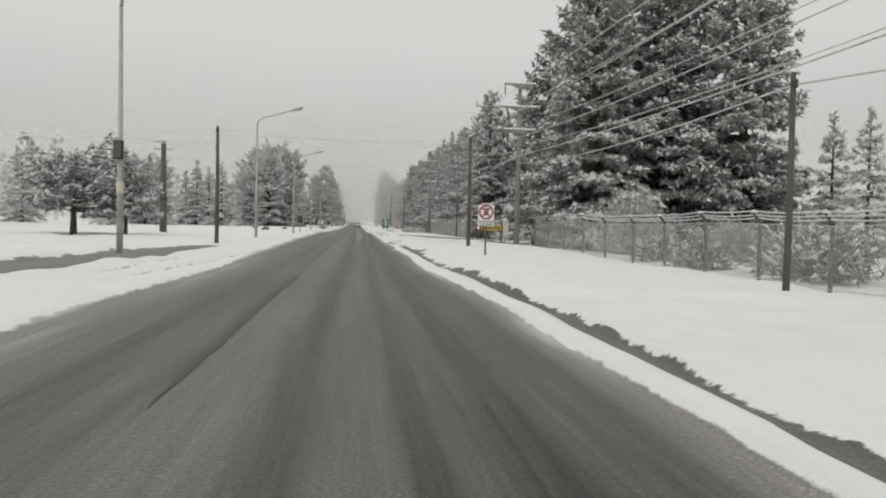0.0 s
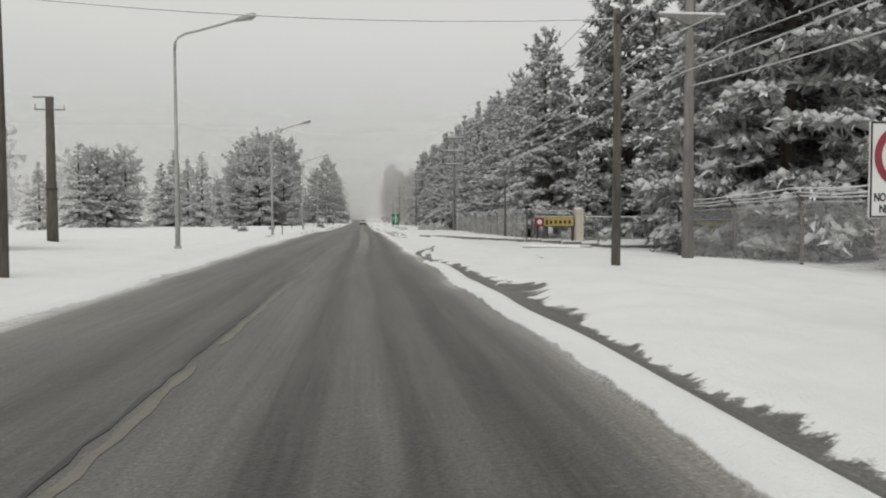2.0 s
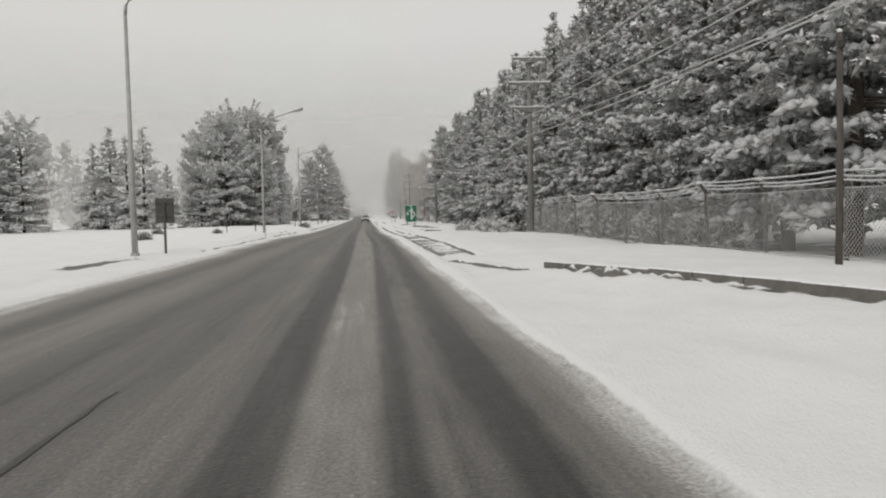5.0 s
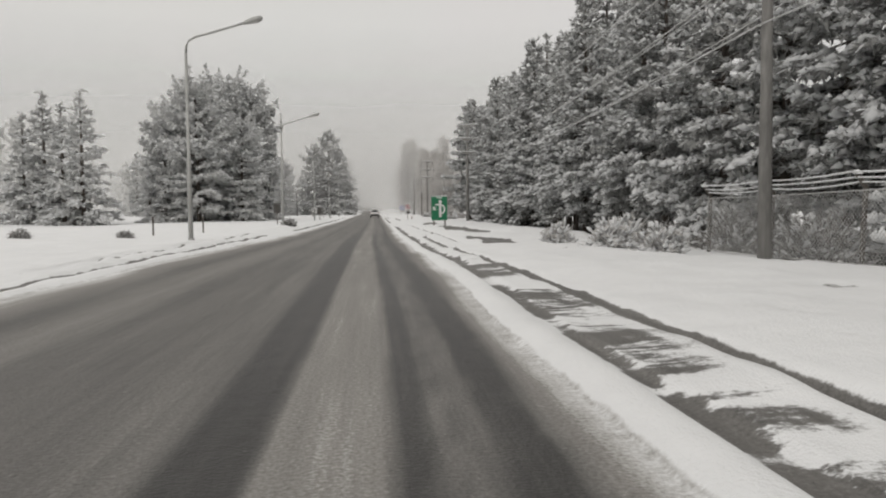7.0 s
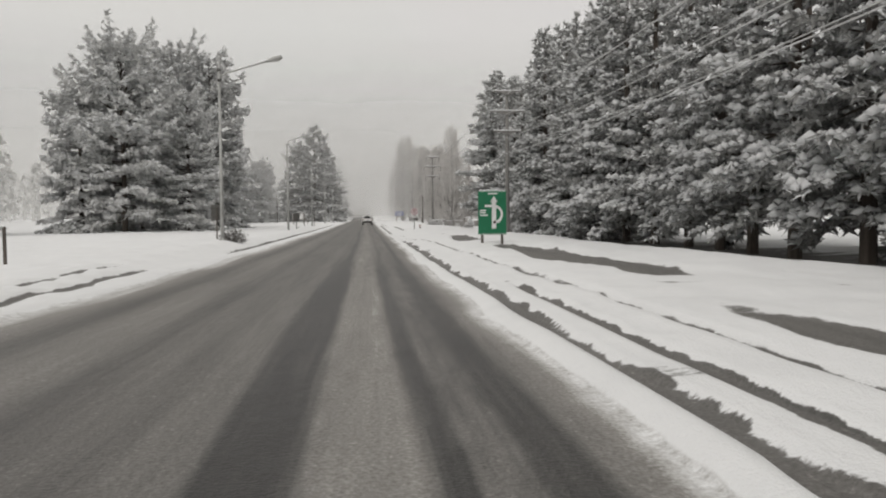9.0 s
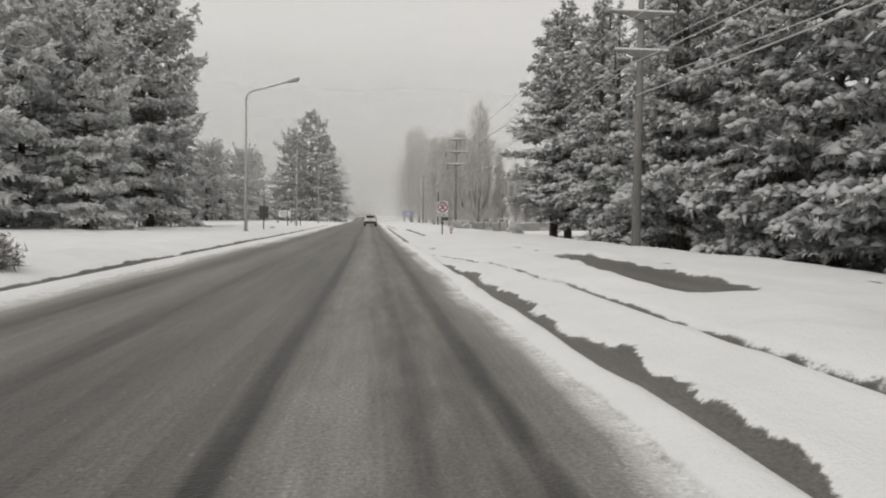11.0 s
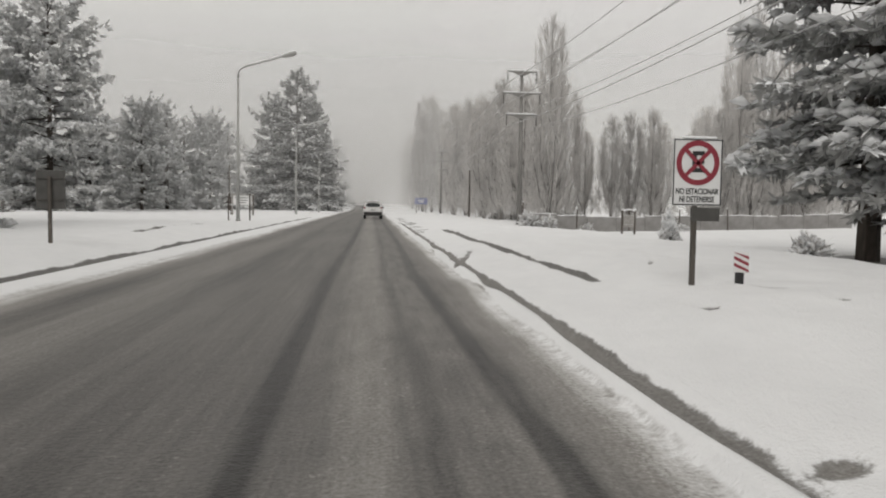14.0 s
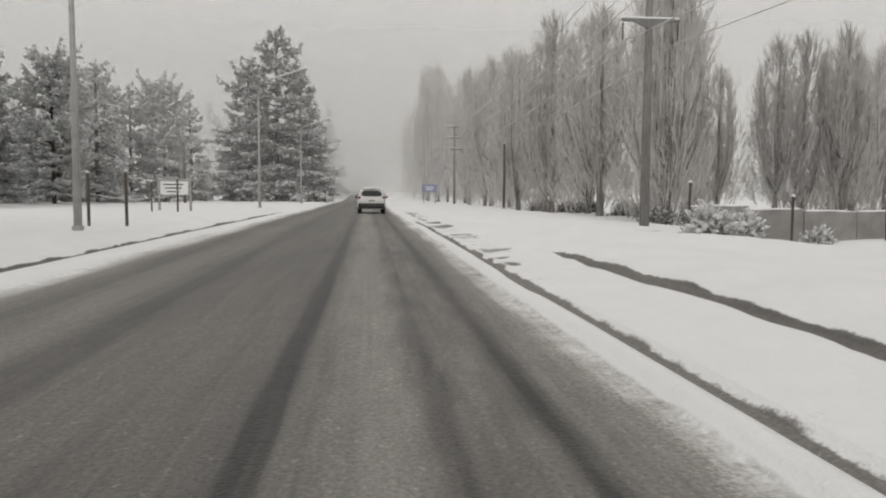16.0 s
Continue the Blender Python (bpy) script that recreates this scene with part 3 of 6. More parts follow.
def slush_map(x, y):
    """How much grey slush lies on the asphalt: wheel tracks are wet and dark, the pale strip between them is part
    slush, part painted windscreen reflection.
    """
    w = (vnoise(x * 0, y, 14, 51) - 0.5) * 0.14
    on = smooth(40, 70, y)
    far = smooth(112, 135, y)
    c = np.interp(y, (0, 30, 50, 85, 108, 163, 185, 260), (-0.30, -0.26, -0.23, 0.0, -0.23, -0.20, -0.28, -0.25)) + w
    hw = np.interp(y, (0, 30, 50, 85, 108, 163, 185, 260), (0.26, 0.18, 0.20, 0.34, 0.31, 0.22, 0.24, 0.26))
    uneven = 0.55 + 0.45 * vnoise(x * 0, y, 5, 52)
    s = 0.24 + 0.14 * smooth(-1.4, -3.5, x) + 0.06 * on + 0.10 * far * band(x, -0.75, 1.25, 0.2)
    # pale strip: some slush, and a windscreen reflection painted onto the road
    s = s + (0.12 + (0.56 - 0.26 * far) * on) * band(x, c - hw, c + hw, 0.05 + 0.12 * far) * uneven
    s = s + 0.18 * (1 - on) * band(x, -1.65 + w, -0.95 + w, 0.25)
    outer = np.interp(y, (60, 112), (0.40, 0.62))
    s = s - (0.12 + 0.23 * on) * (1 - far) * band(x, c - hw - outer, c - hw - 0.05, 0.045)
    s = s - (0.12 + 0.22 * on) * (1 - far) * band(x, c + hw + 0.05, c + hw + 0.24, 0.035)
    s = s - (0.16 + 0.26 * on) * (1 - far) * band(x, c + hw + 0.58, c + hw + 0.92, 0.08)
    # two narrow wet ruts and a thin line between them
    cl = np.interp(y, (112, 154, 158, 170, 180, 260), (-0.80, -0.70, -0.73, -0.88, -0.80, -0.85)) + 0.3 * w
    cr = np.interp(y, (112, 154, 158, 170, 180, 260), (0.85, 0.85, 0.86, 0.65, 0.73, 0.70)) + 0.3 * w
    cm = np.interp(y, (112, 154, 158, 170, 180, 260), (0.30, 0.28, 0.26, 0.10, 0.17, 0.15)) + 0.3 * w
    s = s - 0.40 * far * band(x, cl - 0.085, cl + 0.085, 0.045) - 0.40 * far * band(x, cr - 0.095, cr + 0.095, 0.045) - 0.20 * far * band(x, cm - 0.05, cm + 0.05, 0.04)
    s = s + 0.14 * on * band(x, c - hw - 1.05, c - hw - 0.60, 0.15) * (1 - 0.6 * far)
    s = s - 0.16 * band(x, -2.75 + w, -2.35 + w, 0.12) - 0.20 * band(x, -4.25 + w, -3.8 + w, 0.15) + 0.12 * on * band(x, -3.5 + w, -3.0 + w, 0.2)
    s = s + 0.30 * on * (vnoise(x * 1.0, y * 0.22, 0.09, 54) - 0.5) * band(x, c - hw - 0.1, c + hw + 1.0, 0.2)
    s = np.minimum(s, 0.74)
    s = s + (0.62 + 0.04 * on) * smooth(0.55, 0.0, right_edge(y) - x) + 0.12 * on * smooth(0.95, 0.3, right_edge(y) - x) * (0.5 + vnoise(x, y, 0.22, 55)) + 0.65 * smooth(1.1, -0.1, x - left_edge(y))
    crack = band(x, -1.80 + 0.3 * w, -1.70 + 0.3 * w, 0.04) * (smooth(4, 5, y) * (1 - smooth(15, 16.5, y)) + smooth(27, 28, y) * (1 - smooth(35, 36, y)) + smooth(46, 47, y) * (1 - smooth(50.5, 51.5, y)))
    s = s - 0.7 * crack
    out = smooth(0.1, 0.4, x - right_edge(y)) + smooth(0.3, 0.6, left_edge(y) - x)
    s = np.where(out > 0.3, 0.34, s)
    s = np.where((x > 1.6) & (x < 2.3) & (y > 150), 0.52, s)
    s = np.where((x > -5.85) & (x < -5.3) & (y > 124) & (y < 236), 0.24, s)
    s = np.where((x < -6.3) & (y < 37), 0.58, s)
    # paler beyond 250 m
    return np.clip(s + 0.2 * smooth(250, 330, y), 0, 1.6)


def ground_z(x, y, snow=True):
    x, y = np.asarray(x, float), np.asarray(y, float)
    zr = road_z(y) - 0.0
    near = np.interp(x, (-400, -60, -30, -12, -7, -6), (6.0, 0.6, 0.15, 0.12, 0.10, 0.06))
    far_ = np.interp(x, (2.4, 3.2, 4.5, 8, 9.5, 11.5, 20, 60, 400), (0.03, 0.06, 0.14, 0.10, 0.0, -0.18, -0.15, 0.5, 6.0))
    verge = np.where(x < -1.7, near, far_) + rise(y)
    k = np.where(x < -1.7, smooth(-5.0, -7.0, x), smooth(1.6, 4.0, x))
    z = zr * (1 - k) + verge * k
    if snow:
        b = bare_map(x, y)
        depth = 0.055 * (1 - smooth(0.25, 0.75, b))
        berm = 0.05 * band(x - right_edge(y), 0.08, 0.34, 0.08) * (1 - smooth(44, 47, y) * (1 - smooth(66, 70, y)))
        lumps = (vnoise(x, y, 2.1, 61) - 0.5) * 0.13 + (vnoise(x, y, 0.7, 62) - 0.5) * 0.09 + (vnoise(x, y, 9.0, 63) - 0.5) * 0.22 * smooth(4, 9, np.abs(x + 1.5))
        z = z + (1 - smooth(0.3, 0.7, b)) * (depth + berm * 0.9 + lumps * np.where(x < -1.7, smooth(-5.2, -6.5, x), smooth(2.0, 3.2, x)))
    return z


def gz(x, y):
    return float(ground_z(np.array([x]), np.array([y]))[0])


XS = np.concatenate([[-1500, -900, -500, -300, -200, -150, -110, -80, -60], np.arange(-48, -20, 2.0), np.arange(-20, -9, 0.5), np.arange(-9, -6.5, 0.2), np.arange(-6.5, -1.5, 0.125), np.arange(-1.5, 2.9, 0.065), np.arange(2.9, 4.6, 0.105),
                     np.arange(4.65, 7, 0.16), np.arange(7, 14, 0.45), np.arange(14, 50, 2.2), [55, 65, 80, 110, 150, 200, 300, 500, 900, 1500]])
YS = np.concatenate([[-400, -200, -100, -50, -30, -20, -14], np.arange(-10, 215, 0.27), np.arange(215, 300, 0.8), np.arange(300, 480, 4.0), [490, 520, 560, 620, 700, 850, 1100, 1600, 2400]])


def sheet(name, cols, label):
    xs = XS[cols]
    gx, gy = np.meshgrid(xs, YS)
    x, y = gx.ravel(), gy.ravel()
    nx, ny = len(xs), len(YS)
    me = bpy.data.meshes.new(name)
    co = np.stack([x, y, ground_z(x, y)], 1).astype(np.float32)
    me.vertices.add(nx * ny)
    me.vertices.foreach_set("co", co.ravel())
    i, j = np.meshgrid(np.arange(nx - 1), np.arange(ny - 1))
    a = (j * nx + i).ravel()
    quads = np.stack([a, a + 1, a + nx + 1, a + nx], 1).astype(np.int32)
    me.loops.add(quads.size)
    me.loops.foreach_set("vertex_index", quads.ravel())
    me.polygons.add(len(quads))
    me.polygons.foreach_set("loop_start", np.arange(0, quads.size, 4, dtype=np.int32))
    me.polygons.foreach_set("use_smooth", np.ones(len(quads), bool))
    me.update(calc_edges=True)
    for key, fn in (("bare", bare_map), ("slush", slush_map), ("rag", rag_map)):
        at = me.attributes.new(key, "FLOAT", "POINT")
        at.data.foreach_set("value", np.clip(fn(x, y), 0, 1.6).astype(np.float32))
    me.materials.append(M_GROUND)
    return tagged(new(name, me), label, kind="structure")


_split_l, _split_r = int(np.searchsorted(XS, -5.6)), int(np.searchsorted(XS, 2.0))
sheet("road", slice(_split_l, _split_r + 1), "wet grey asphalt road with slush and wheel tracks")
sheet("ground", slice(0, _split_l + 1), "snow-covered verge and fields on the far side of the road").name = "ground_west"
sheet("ground", slice(_split_r, len(XS)), "snow-covered verge with bare wet strips and wheel marks").name = "ground_east"

# ---- trees ----
def snow_lumps(c, d, s, rng, name="snow_load", long=1.45, wide=0.72):
    """Rounded uneven lumps of snow at c, drawn out along d; they run together into pads."""
    m = len(c)
    d = d / (np.linalg.norm(d, axis=1, keepdims=True) + 1e-9)
    q = np.stack([-d[:, 1], d[:, 0], 0 * d[:, 0]], 1)
    q /= np.linalg.norm(q, axis=1, keepdims=True) + 1e-9
    up = np.array((0, 0, 1.0))
    verts = np.zeros((m, 6, 3))
    for k in range(4):
        t = 2 * math.pi * (k + 0.5) / 4 + rng.uniform(-0.40, 0.40, (m, 1))
        r = s * rng.uniform(0.70, 1.20, (m, 1))
        verts[:, k] = c + d * np.cos(t) * r * long + q * np.sin(t) * r * wide + up * s * rng.uniform(-0.34, 0.26, (m, 1))
    verts[:, 4] = c + up * s * rng.uniform(0.52, 0.86, (m, 1)) + d * s * rng.uniform(-0.5, 0.5, (m, 1))
    verts[:, 5] = c - up * s * rng.uniform(0.30, 0.55, (m, 1))
    base = np.array([f for k in range(4) for f in ((k, (k + 1) % 4, 4), ((k + 1) % 4, k, 5))])
    idx = (base[None] + 6 * np.arange(m)[:, None, None]).astype(np.int32).ravel()
    me = bpy.data.meshes.new(name)
    me.vertices.add(6 * m)
    me.vertices.foreach_set("co", verts.astype(np.float32).ravel())
    me.loops.add(len(idx))
    me.loops.foreach_set("vertex_index", idx)
    me.polygons.add(len(idx) // 3)
    me.polygons.foreach_set("loop_start", np.arange(0, len(idx), 3, dtype=np.int32))
    me.polygons.foreach_set("use_smooth", np.ones(len(idx) // 3, bool))
    me.update(calc_edges=True)
    return me


def crown_profile(shape, u):
    """Reach of the boughs at the height u of the crown, 0 to 1."""
    if shape == "spruce":
        return (1 - u) ** 0.85 * (0.80 + 0.20 * min(1, u / 0.10))
    if shape == "pine":
        return math.sqrt(max(0.03, 1 - ((u - 0.34) / 0.69) ** 2)) if u > 0.34 else 0.70 + 0.30 * u / 0.34
    if shape == "broad":
        return (1 - u) ** 0.60 * (0.80 + 0.20 * min(1, u / 0.15))
    return math.sqrt(max(0.03, 1 - ((u - 0.25) / 0.78) ** 2))


def conifer_meshes(seed, height, radius, shape, whorl=0.62, per=7, fan=0.60, tuft=0.46, pad=0.17, snow=0.80, bare=0.10, blades=4, cover=0.9, droop=0.30, girth=1.0, long=1.45, wide=0.72):
    """Trunk, and tiers of boughs that spread into flat fans: needles hang round every twig, snow lies in pads along the top."""
    rng = np.random.RandomState(seed)
    z0 = height * bare
    nc, nd, ns, wc, wd, ws, limbs = [], [], [], [], [], [], []
    lift = {"spruce": (-10, 38), "broad": (-8, 40), "pine": (4, 58), "dome": (2, 40)}[shape]
    z, turn = z0, 0.0
    while z < height * 0.985:
        u = (z - z0) / (height - z0)
        prof = crown_profile(shape, u)
        tier = rng.uniform(0.80, 1.16)
        turn += 1.3 + rng.rand()
        n = max(4, round(per * (0.55 + 0.45 * prof)))
        for k in range(n):
            az = turn + 2 * math.pi * (k + rng.uniform(-0.28, 0.28)) / n
            ln = max(0.30, radius * prof * tier * rng.uniform(0.62, 1.14))
            a0 = min(1.25, math.tan(math.radians(lift[0] + (lift[1] - lift[0]) * u ** 1.3 + rng.uniform(-17, 17))))
            zb = z + rng.uniform(-0.62, 0.62) * whorl
            d, q, up = np.array((math.cos(az), math.sin(az), 0.0)), np.array((-math.sin(az), math.cos(az), 0.0)), np.array((0, 0, 1.0))
            sink = droop * (1 - u) * rng.uniform(0.6, 1.4)

            def axis(t):
                return d * t * ln + up * (zb + (a0 * t - sink * t * t + 0.13 * t ** 4) * ln)

            runs = [(axis(a), axis(b), a, b) for a, b in ((0.30, 0.62), (0.62, 1.0))] if ln > 0.8 else [(axis(0.15), axis(1.0), 0.3, 1.0)]
            m = int(ln / fan)
            for i in range(m):
                t = 0.30 + 0.66 * (i + rng.uniform(0.2, 0.8)) / m
                for side in (-1, 1):
                    lb = ln * 0.40 * (1.08 - t) ** 0.75 * rng.uniform(0.7, 1.2) + 0.12
                    w = rng.uniform(0.65, 1.0)
                    p = axis(t)
                    runs.append((p, p + (d * (1.15 - w * 0.6) + q * side * w) * lb - up * lb * rng.uniform(0.02, 0.30), t, min(1.0, t + lb / ln)))
            laden = rng.rand() < snow
            for p, e, ta, tb in runs:
                v = e - p
                lv = float(np.linalg.norm(v))
                g = max(1, int(lv / (tuft * 0.62)))
                for i in range(g):
                    f = (i + rng.uniform(0.25, 0.95)) / g
                    c = p + v * f
                    nc.append(c)
                    nd.append(v / lv)
                    ns.append(tuft * rng.uniform(0.75, 1.2))
                    t = ta + (tb - ta) * f
                    if laden and t > 0.45 and rng.rand() < cover * (0.50 + 0.50 * t):
                        wc.append(c + up * pad * rng.uniform(0.15, 0.65) + rng.uniform(-0.3, 0.3, 3) * pad)
                        wd.append(v / lv * (1, 1, 0.8))
                        ws.append(pad * rng.uniform(0.60, 1.30) * (0.65 + 0.35 * prof))
                        if rng.rand() < 0.20:
                            wc.append(wc[-1] + rng.uniform(-1.1, 1.1, 3) * pad * (1, 1, 0.4))
                            wd.append(rng.normal(size=3))
                            ws.append(pad * rng.uniform(0.40, 0.65))
            w = 0.016 + 0.012 * ln
            e = axis(0.85)
            b0 = np.array((0, 0, zb))
            limbs += [(b0 + q * w, b0 - q * w, e), (b0 + up * w, b0 - up * w, e)]
        z += whorl * rng.uniform(0.8, 1.2) * (0.72 + 0.28 * prof)
    for k in range(5):
        nc.append(np.array((rng.uniform(-0.08, 0.08), rng.uniform(-0.08, 0.08), height - 0.24 * k)))
        nd.append(np.array((0.05, 0, 1.0)))
        ns.append(tuft * 0.8)
    c, d, s = np.array(nc), np.array(nd), np.array(ns)[:, None]
    tris = []
    for k in range(blades):
        r = rng.normal(size=c.shape)
        r /= np.linalg.norm(r, axis=1, keepdims=True)
        v = d * 0.75 + r * 0.80 - (0, 0, 0.12)
        v /= np.linalg.norm(v, axis=1, keepdims=True)
        w = np.cross(v, rng.normal(size=c.shape))
        w /= np.linalg.norm(w, axis=1, keepdims=True) + 1e-9
        b = c - v * s * 0.30
        tris.append(np.stack([b + w * s * 0.22, b - w * s * 0.22, c + v * s * rng.uniform(0.55, 1.0, (len(c), 1))], 1))
    crown = soup("crown", np.concatenate(tris))
    load = snow_lumps(np.array(wc), np.array(wd), np.array(ws)[:, None], rng, long=long, wide=wide)
    lean = rng.uniform(-0.15, 0.15, 2)
    g = Geo().tube([(0, 0, -0.3), (lean[0] * 0.3, lean[1] * 0.3, height * 0.3), (0, 0, height * 0.7), (0, 0, height)], [girth * (0.013 * height + 0.06), girth * (0.010 * height + 0.04), 0.006 * height + 0.02, 0.02], 7)
    for tri in limbs:
        g.add(tri, [(0, 1, 2)])
    return g, crown, load


def tree(name, meshes, needle, label, category="tree", group=""):
    g, crown, load = meshes
    t = thing(name, label, category, group=group)
    part("trunk", g, M_BARK, t)
    tagged(part("crown", crown, needle, t), kind="stuff")
    tagged(part("snow_load", load, M_PAD, t, "snow lying in clumps on the branches"), kind="stuff")
    return t


def put(proto, used, x, y, s=1.0, turn=None, sz=None, sink=0.05):
    """Stands the prototype itself the first time and a copy of it after that."""
    turn = random.uniform(0, 360) if turn is None else turn
    m = Matrix.LocRotScale((x, y, gz(x, y) - sink), Euler((0, 0, radians(turn))), (s, s, sz or s))
    if proto.name not in used:
        used.add(proto.name)
        proto.matrix_basis = m
        return proto
    k = copy_thing(proto, Matrix.Identity(4))
    k.matrix_basis = m
    return k


used = set()
random.seed(7)
WOOD = "row of snowy conifers"
near_tall = [tree("conifer_tree", conifer_meshes(11 + i, 21.0, (5.6, 6.0)[i], "broad", 0.84, 9, 0.70, 0.60, 0.25, 0.72, 0.03, 4, 0.95), M_NEEDLE, "tall dark conifer with drooping boughs loaded with snow", "conifer", WOOD) for i in range(2)]
row_tree = [tree("pine_tree", conifer_meshes(31 + i, 15.2, (3.2, 2.9, 3.4)[i], ("broad", "spruce", "broad")[i], 0.62, 8, 0.56, 0.41, 0.22, 0.74, (0.15, 0.12, 0.14)[i], 4, 1.0, 0.24, 0.92, 1.15, 0.95), M_NEEDLE_PALE, "dense roadside pine with snow on every bough", "pine", WOOD) for i in range(3)]
back_tree = tree("pine_tree", conifer_meshes(41, 15.5, 3.9, "broad", 1.25, 6, 1.05, 0.75, 0.28, 0.85, 0.10), M_NEEDLE, "snowy pine standing behind the front row", "pine", WOOD)
left_pine = [tree("pine_tree", conifer_meshes(51 + i, 17.5, (4.8, 4.8)[i], ("pine", "dome")[i], 0.88, 8, 0.85, 0.62, 0.29, 0.80, 0.07, 4, 0.7), M_NEEDLE_HAZE, "broad old pine dusted with snow, haze painted into its needles", "pine", "pines across the road") for i in range(2)]
left_spruce = [tree("conifer_tree", conifer_meshes(71 + i, 13.0, 3.4, "spruce", 0.72, 7, 0.80, 0.60, 0.24, 0.75, 0.06), M_NEEDLE_HAZE, "slender conifer dusted with snow, haze painted into its needles", "conifer", "conifers across the road") for i in range(2)]
tall_far = tree("conifer_tree", conifer_meshes(91, 22.4, 7.6, "broad", 1.05, 8, 0.95, 0.74, 0.36, 0.62, 0.05), M_NEEDLE_PALE, "tall broad conifer close to the road, boughs white with snow", "conifer", "conifers across the road")
young = tree("conifer_tree", conifer_meshes(93, 6.0, 1.7, "spruce", 0.34, 7, 0.30, 0.26, 0.15, 1.0, 0.04), M_NEEDLE, "young conifer plastered with snow behind the yard fence", "conifer", WOOD)

# forest along the yard, and the long row after it
for x, y, k, s in ((15.0, 45.5, 0, 1.0), (20.5, 46.5, 1, 1.05), (25.0, 45.0, 0, 0.98), (17.0, 53.0, 1, 0.95), (18.5, 71.0, 0, 0.95), (23.5, 69.0, 1, 1.0), (28.5, 67.0, 0, 0.95)):
    put(near_tall[k], used, x, y, s)
for x, y, s in ((23.0, 55.0, 1.32), (29.0, 52.0, 1.25), (18.5, 49.5, 1.25), (22.5, 50.0, 1.3)):
    put(back_tree, used, x, y, s)
for i in range(1, 33):
    low = 22 <= i < 31
    put(row_tree[(i * 2 + i // 3) % 3], used, 13.4 + random.uniform(-0.45, 0.55), 70.0 + i * 3.1 + random.uniform(-0.5, 0.5), random.uniform(0.84, 1.02) * (1.08 if low else 1.0), sink=1.15 if low else 0.05)
put(row_tree[2], used, 12.9, 171.6, 1.16, sz=1.0)
put(row_tree[0], used, 12.7, 174.6, 1.30, sz=1.02)
for i in range(16):
    put(back_tree, used, 17.8 + random.uniform(-0.9, 0.9), 72 + i * 6.4 + random.uniform(-1, 1), random.uniform(0.95, 1.05))
put(left_spruce[0], used, 31.5, 45.0, 0.72)
put(left_spruce[1], used, 27.5, 36.0, 0.62)
put(left_spruce[0], used, 35.0, 38.0, 0.55)
put(young, used, 14.4, 67.4, 1.0)

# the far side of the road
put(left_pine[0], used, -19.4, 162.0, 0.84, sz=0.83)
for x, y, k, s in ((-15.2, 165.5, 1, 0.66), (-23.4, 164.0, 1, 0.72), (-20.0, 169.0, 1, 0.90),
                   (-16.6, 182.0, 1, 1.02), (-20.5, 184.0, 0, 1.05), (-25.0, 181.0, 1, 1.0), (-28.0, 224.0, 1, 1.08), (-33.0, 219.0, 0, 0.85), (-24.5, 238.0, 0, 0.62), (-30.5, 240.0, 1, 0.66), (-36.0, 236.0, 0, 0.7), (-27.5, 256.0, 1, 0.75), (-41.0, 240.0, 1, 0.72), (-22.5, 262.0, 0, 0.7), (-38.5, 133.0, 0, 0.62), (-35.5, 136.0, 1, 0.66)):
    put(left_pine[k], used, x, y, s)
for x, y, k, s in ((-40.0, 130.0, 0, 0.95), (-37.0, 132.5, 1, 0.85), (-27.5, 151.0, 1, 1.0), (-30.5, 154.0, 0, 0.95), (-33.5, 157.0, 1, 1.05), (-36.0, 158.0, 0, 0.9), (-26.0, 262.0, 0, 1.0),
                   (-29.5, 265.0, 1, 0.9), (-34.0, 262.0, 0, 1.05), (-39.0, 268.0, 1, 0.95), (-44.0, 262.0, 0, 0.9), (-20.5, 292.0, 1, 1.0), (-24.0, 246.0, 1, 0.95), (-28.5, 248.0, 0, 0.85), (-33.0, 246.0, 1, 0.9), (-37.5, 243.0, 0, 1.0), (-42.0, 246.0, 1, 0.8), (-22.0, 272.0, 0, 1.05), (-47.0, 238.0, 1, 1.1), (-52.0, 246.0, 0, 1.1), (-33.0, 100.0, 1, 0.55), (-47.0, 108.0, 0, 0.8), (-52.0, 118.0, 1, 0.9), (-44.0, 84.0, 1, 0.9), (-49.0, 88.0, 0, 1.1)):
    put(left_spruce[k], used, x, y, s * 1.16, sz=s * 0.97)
put(tall_far, used, -12.3, 279.0, 1.0, 40)
put(tall_far, used, -16.2, 280.5, 0.85, 170)
put(tall_far, used, -9.4, 281.5, 0.76, 290)
for k, (x, y, h) in enumerate(((-10.8, 303.0, 1.15), (-9.2, 316.0, 1.25), (-11.5, 326.0, 1.4), (-8.6, 338.0, 1.4))):
    put(left_spruce[k % 2], used, x, y, h)
lone = tree("pine_tree", conifer_meshes(97, 5.2, 3.3, "dome", 0.46, 8, 0.44, 0.34, 0.20, 0.90, 0.36, 4, 0.9, 0.04, 2.0), M_NEEDLE, "low spreading pine with a rounded snowy crown on bare soil", "pine")
put(lone, used, -18.3, 47.9, 0.94, sz=0.90)
put(lone, used, -15.4, 48.9, 0.60, sz=0.86)


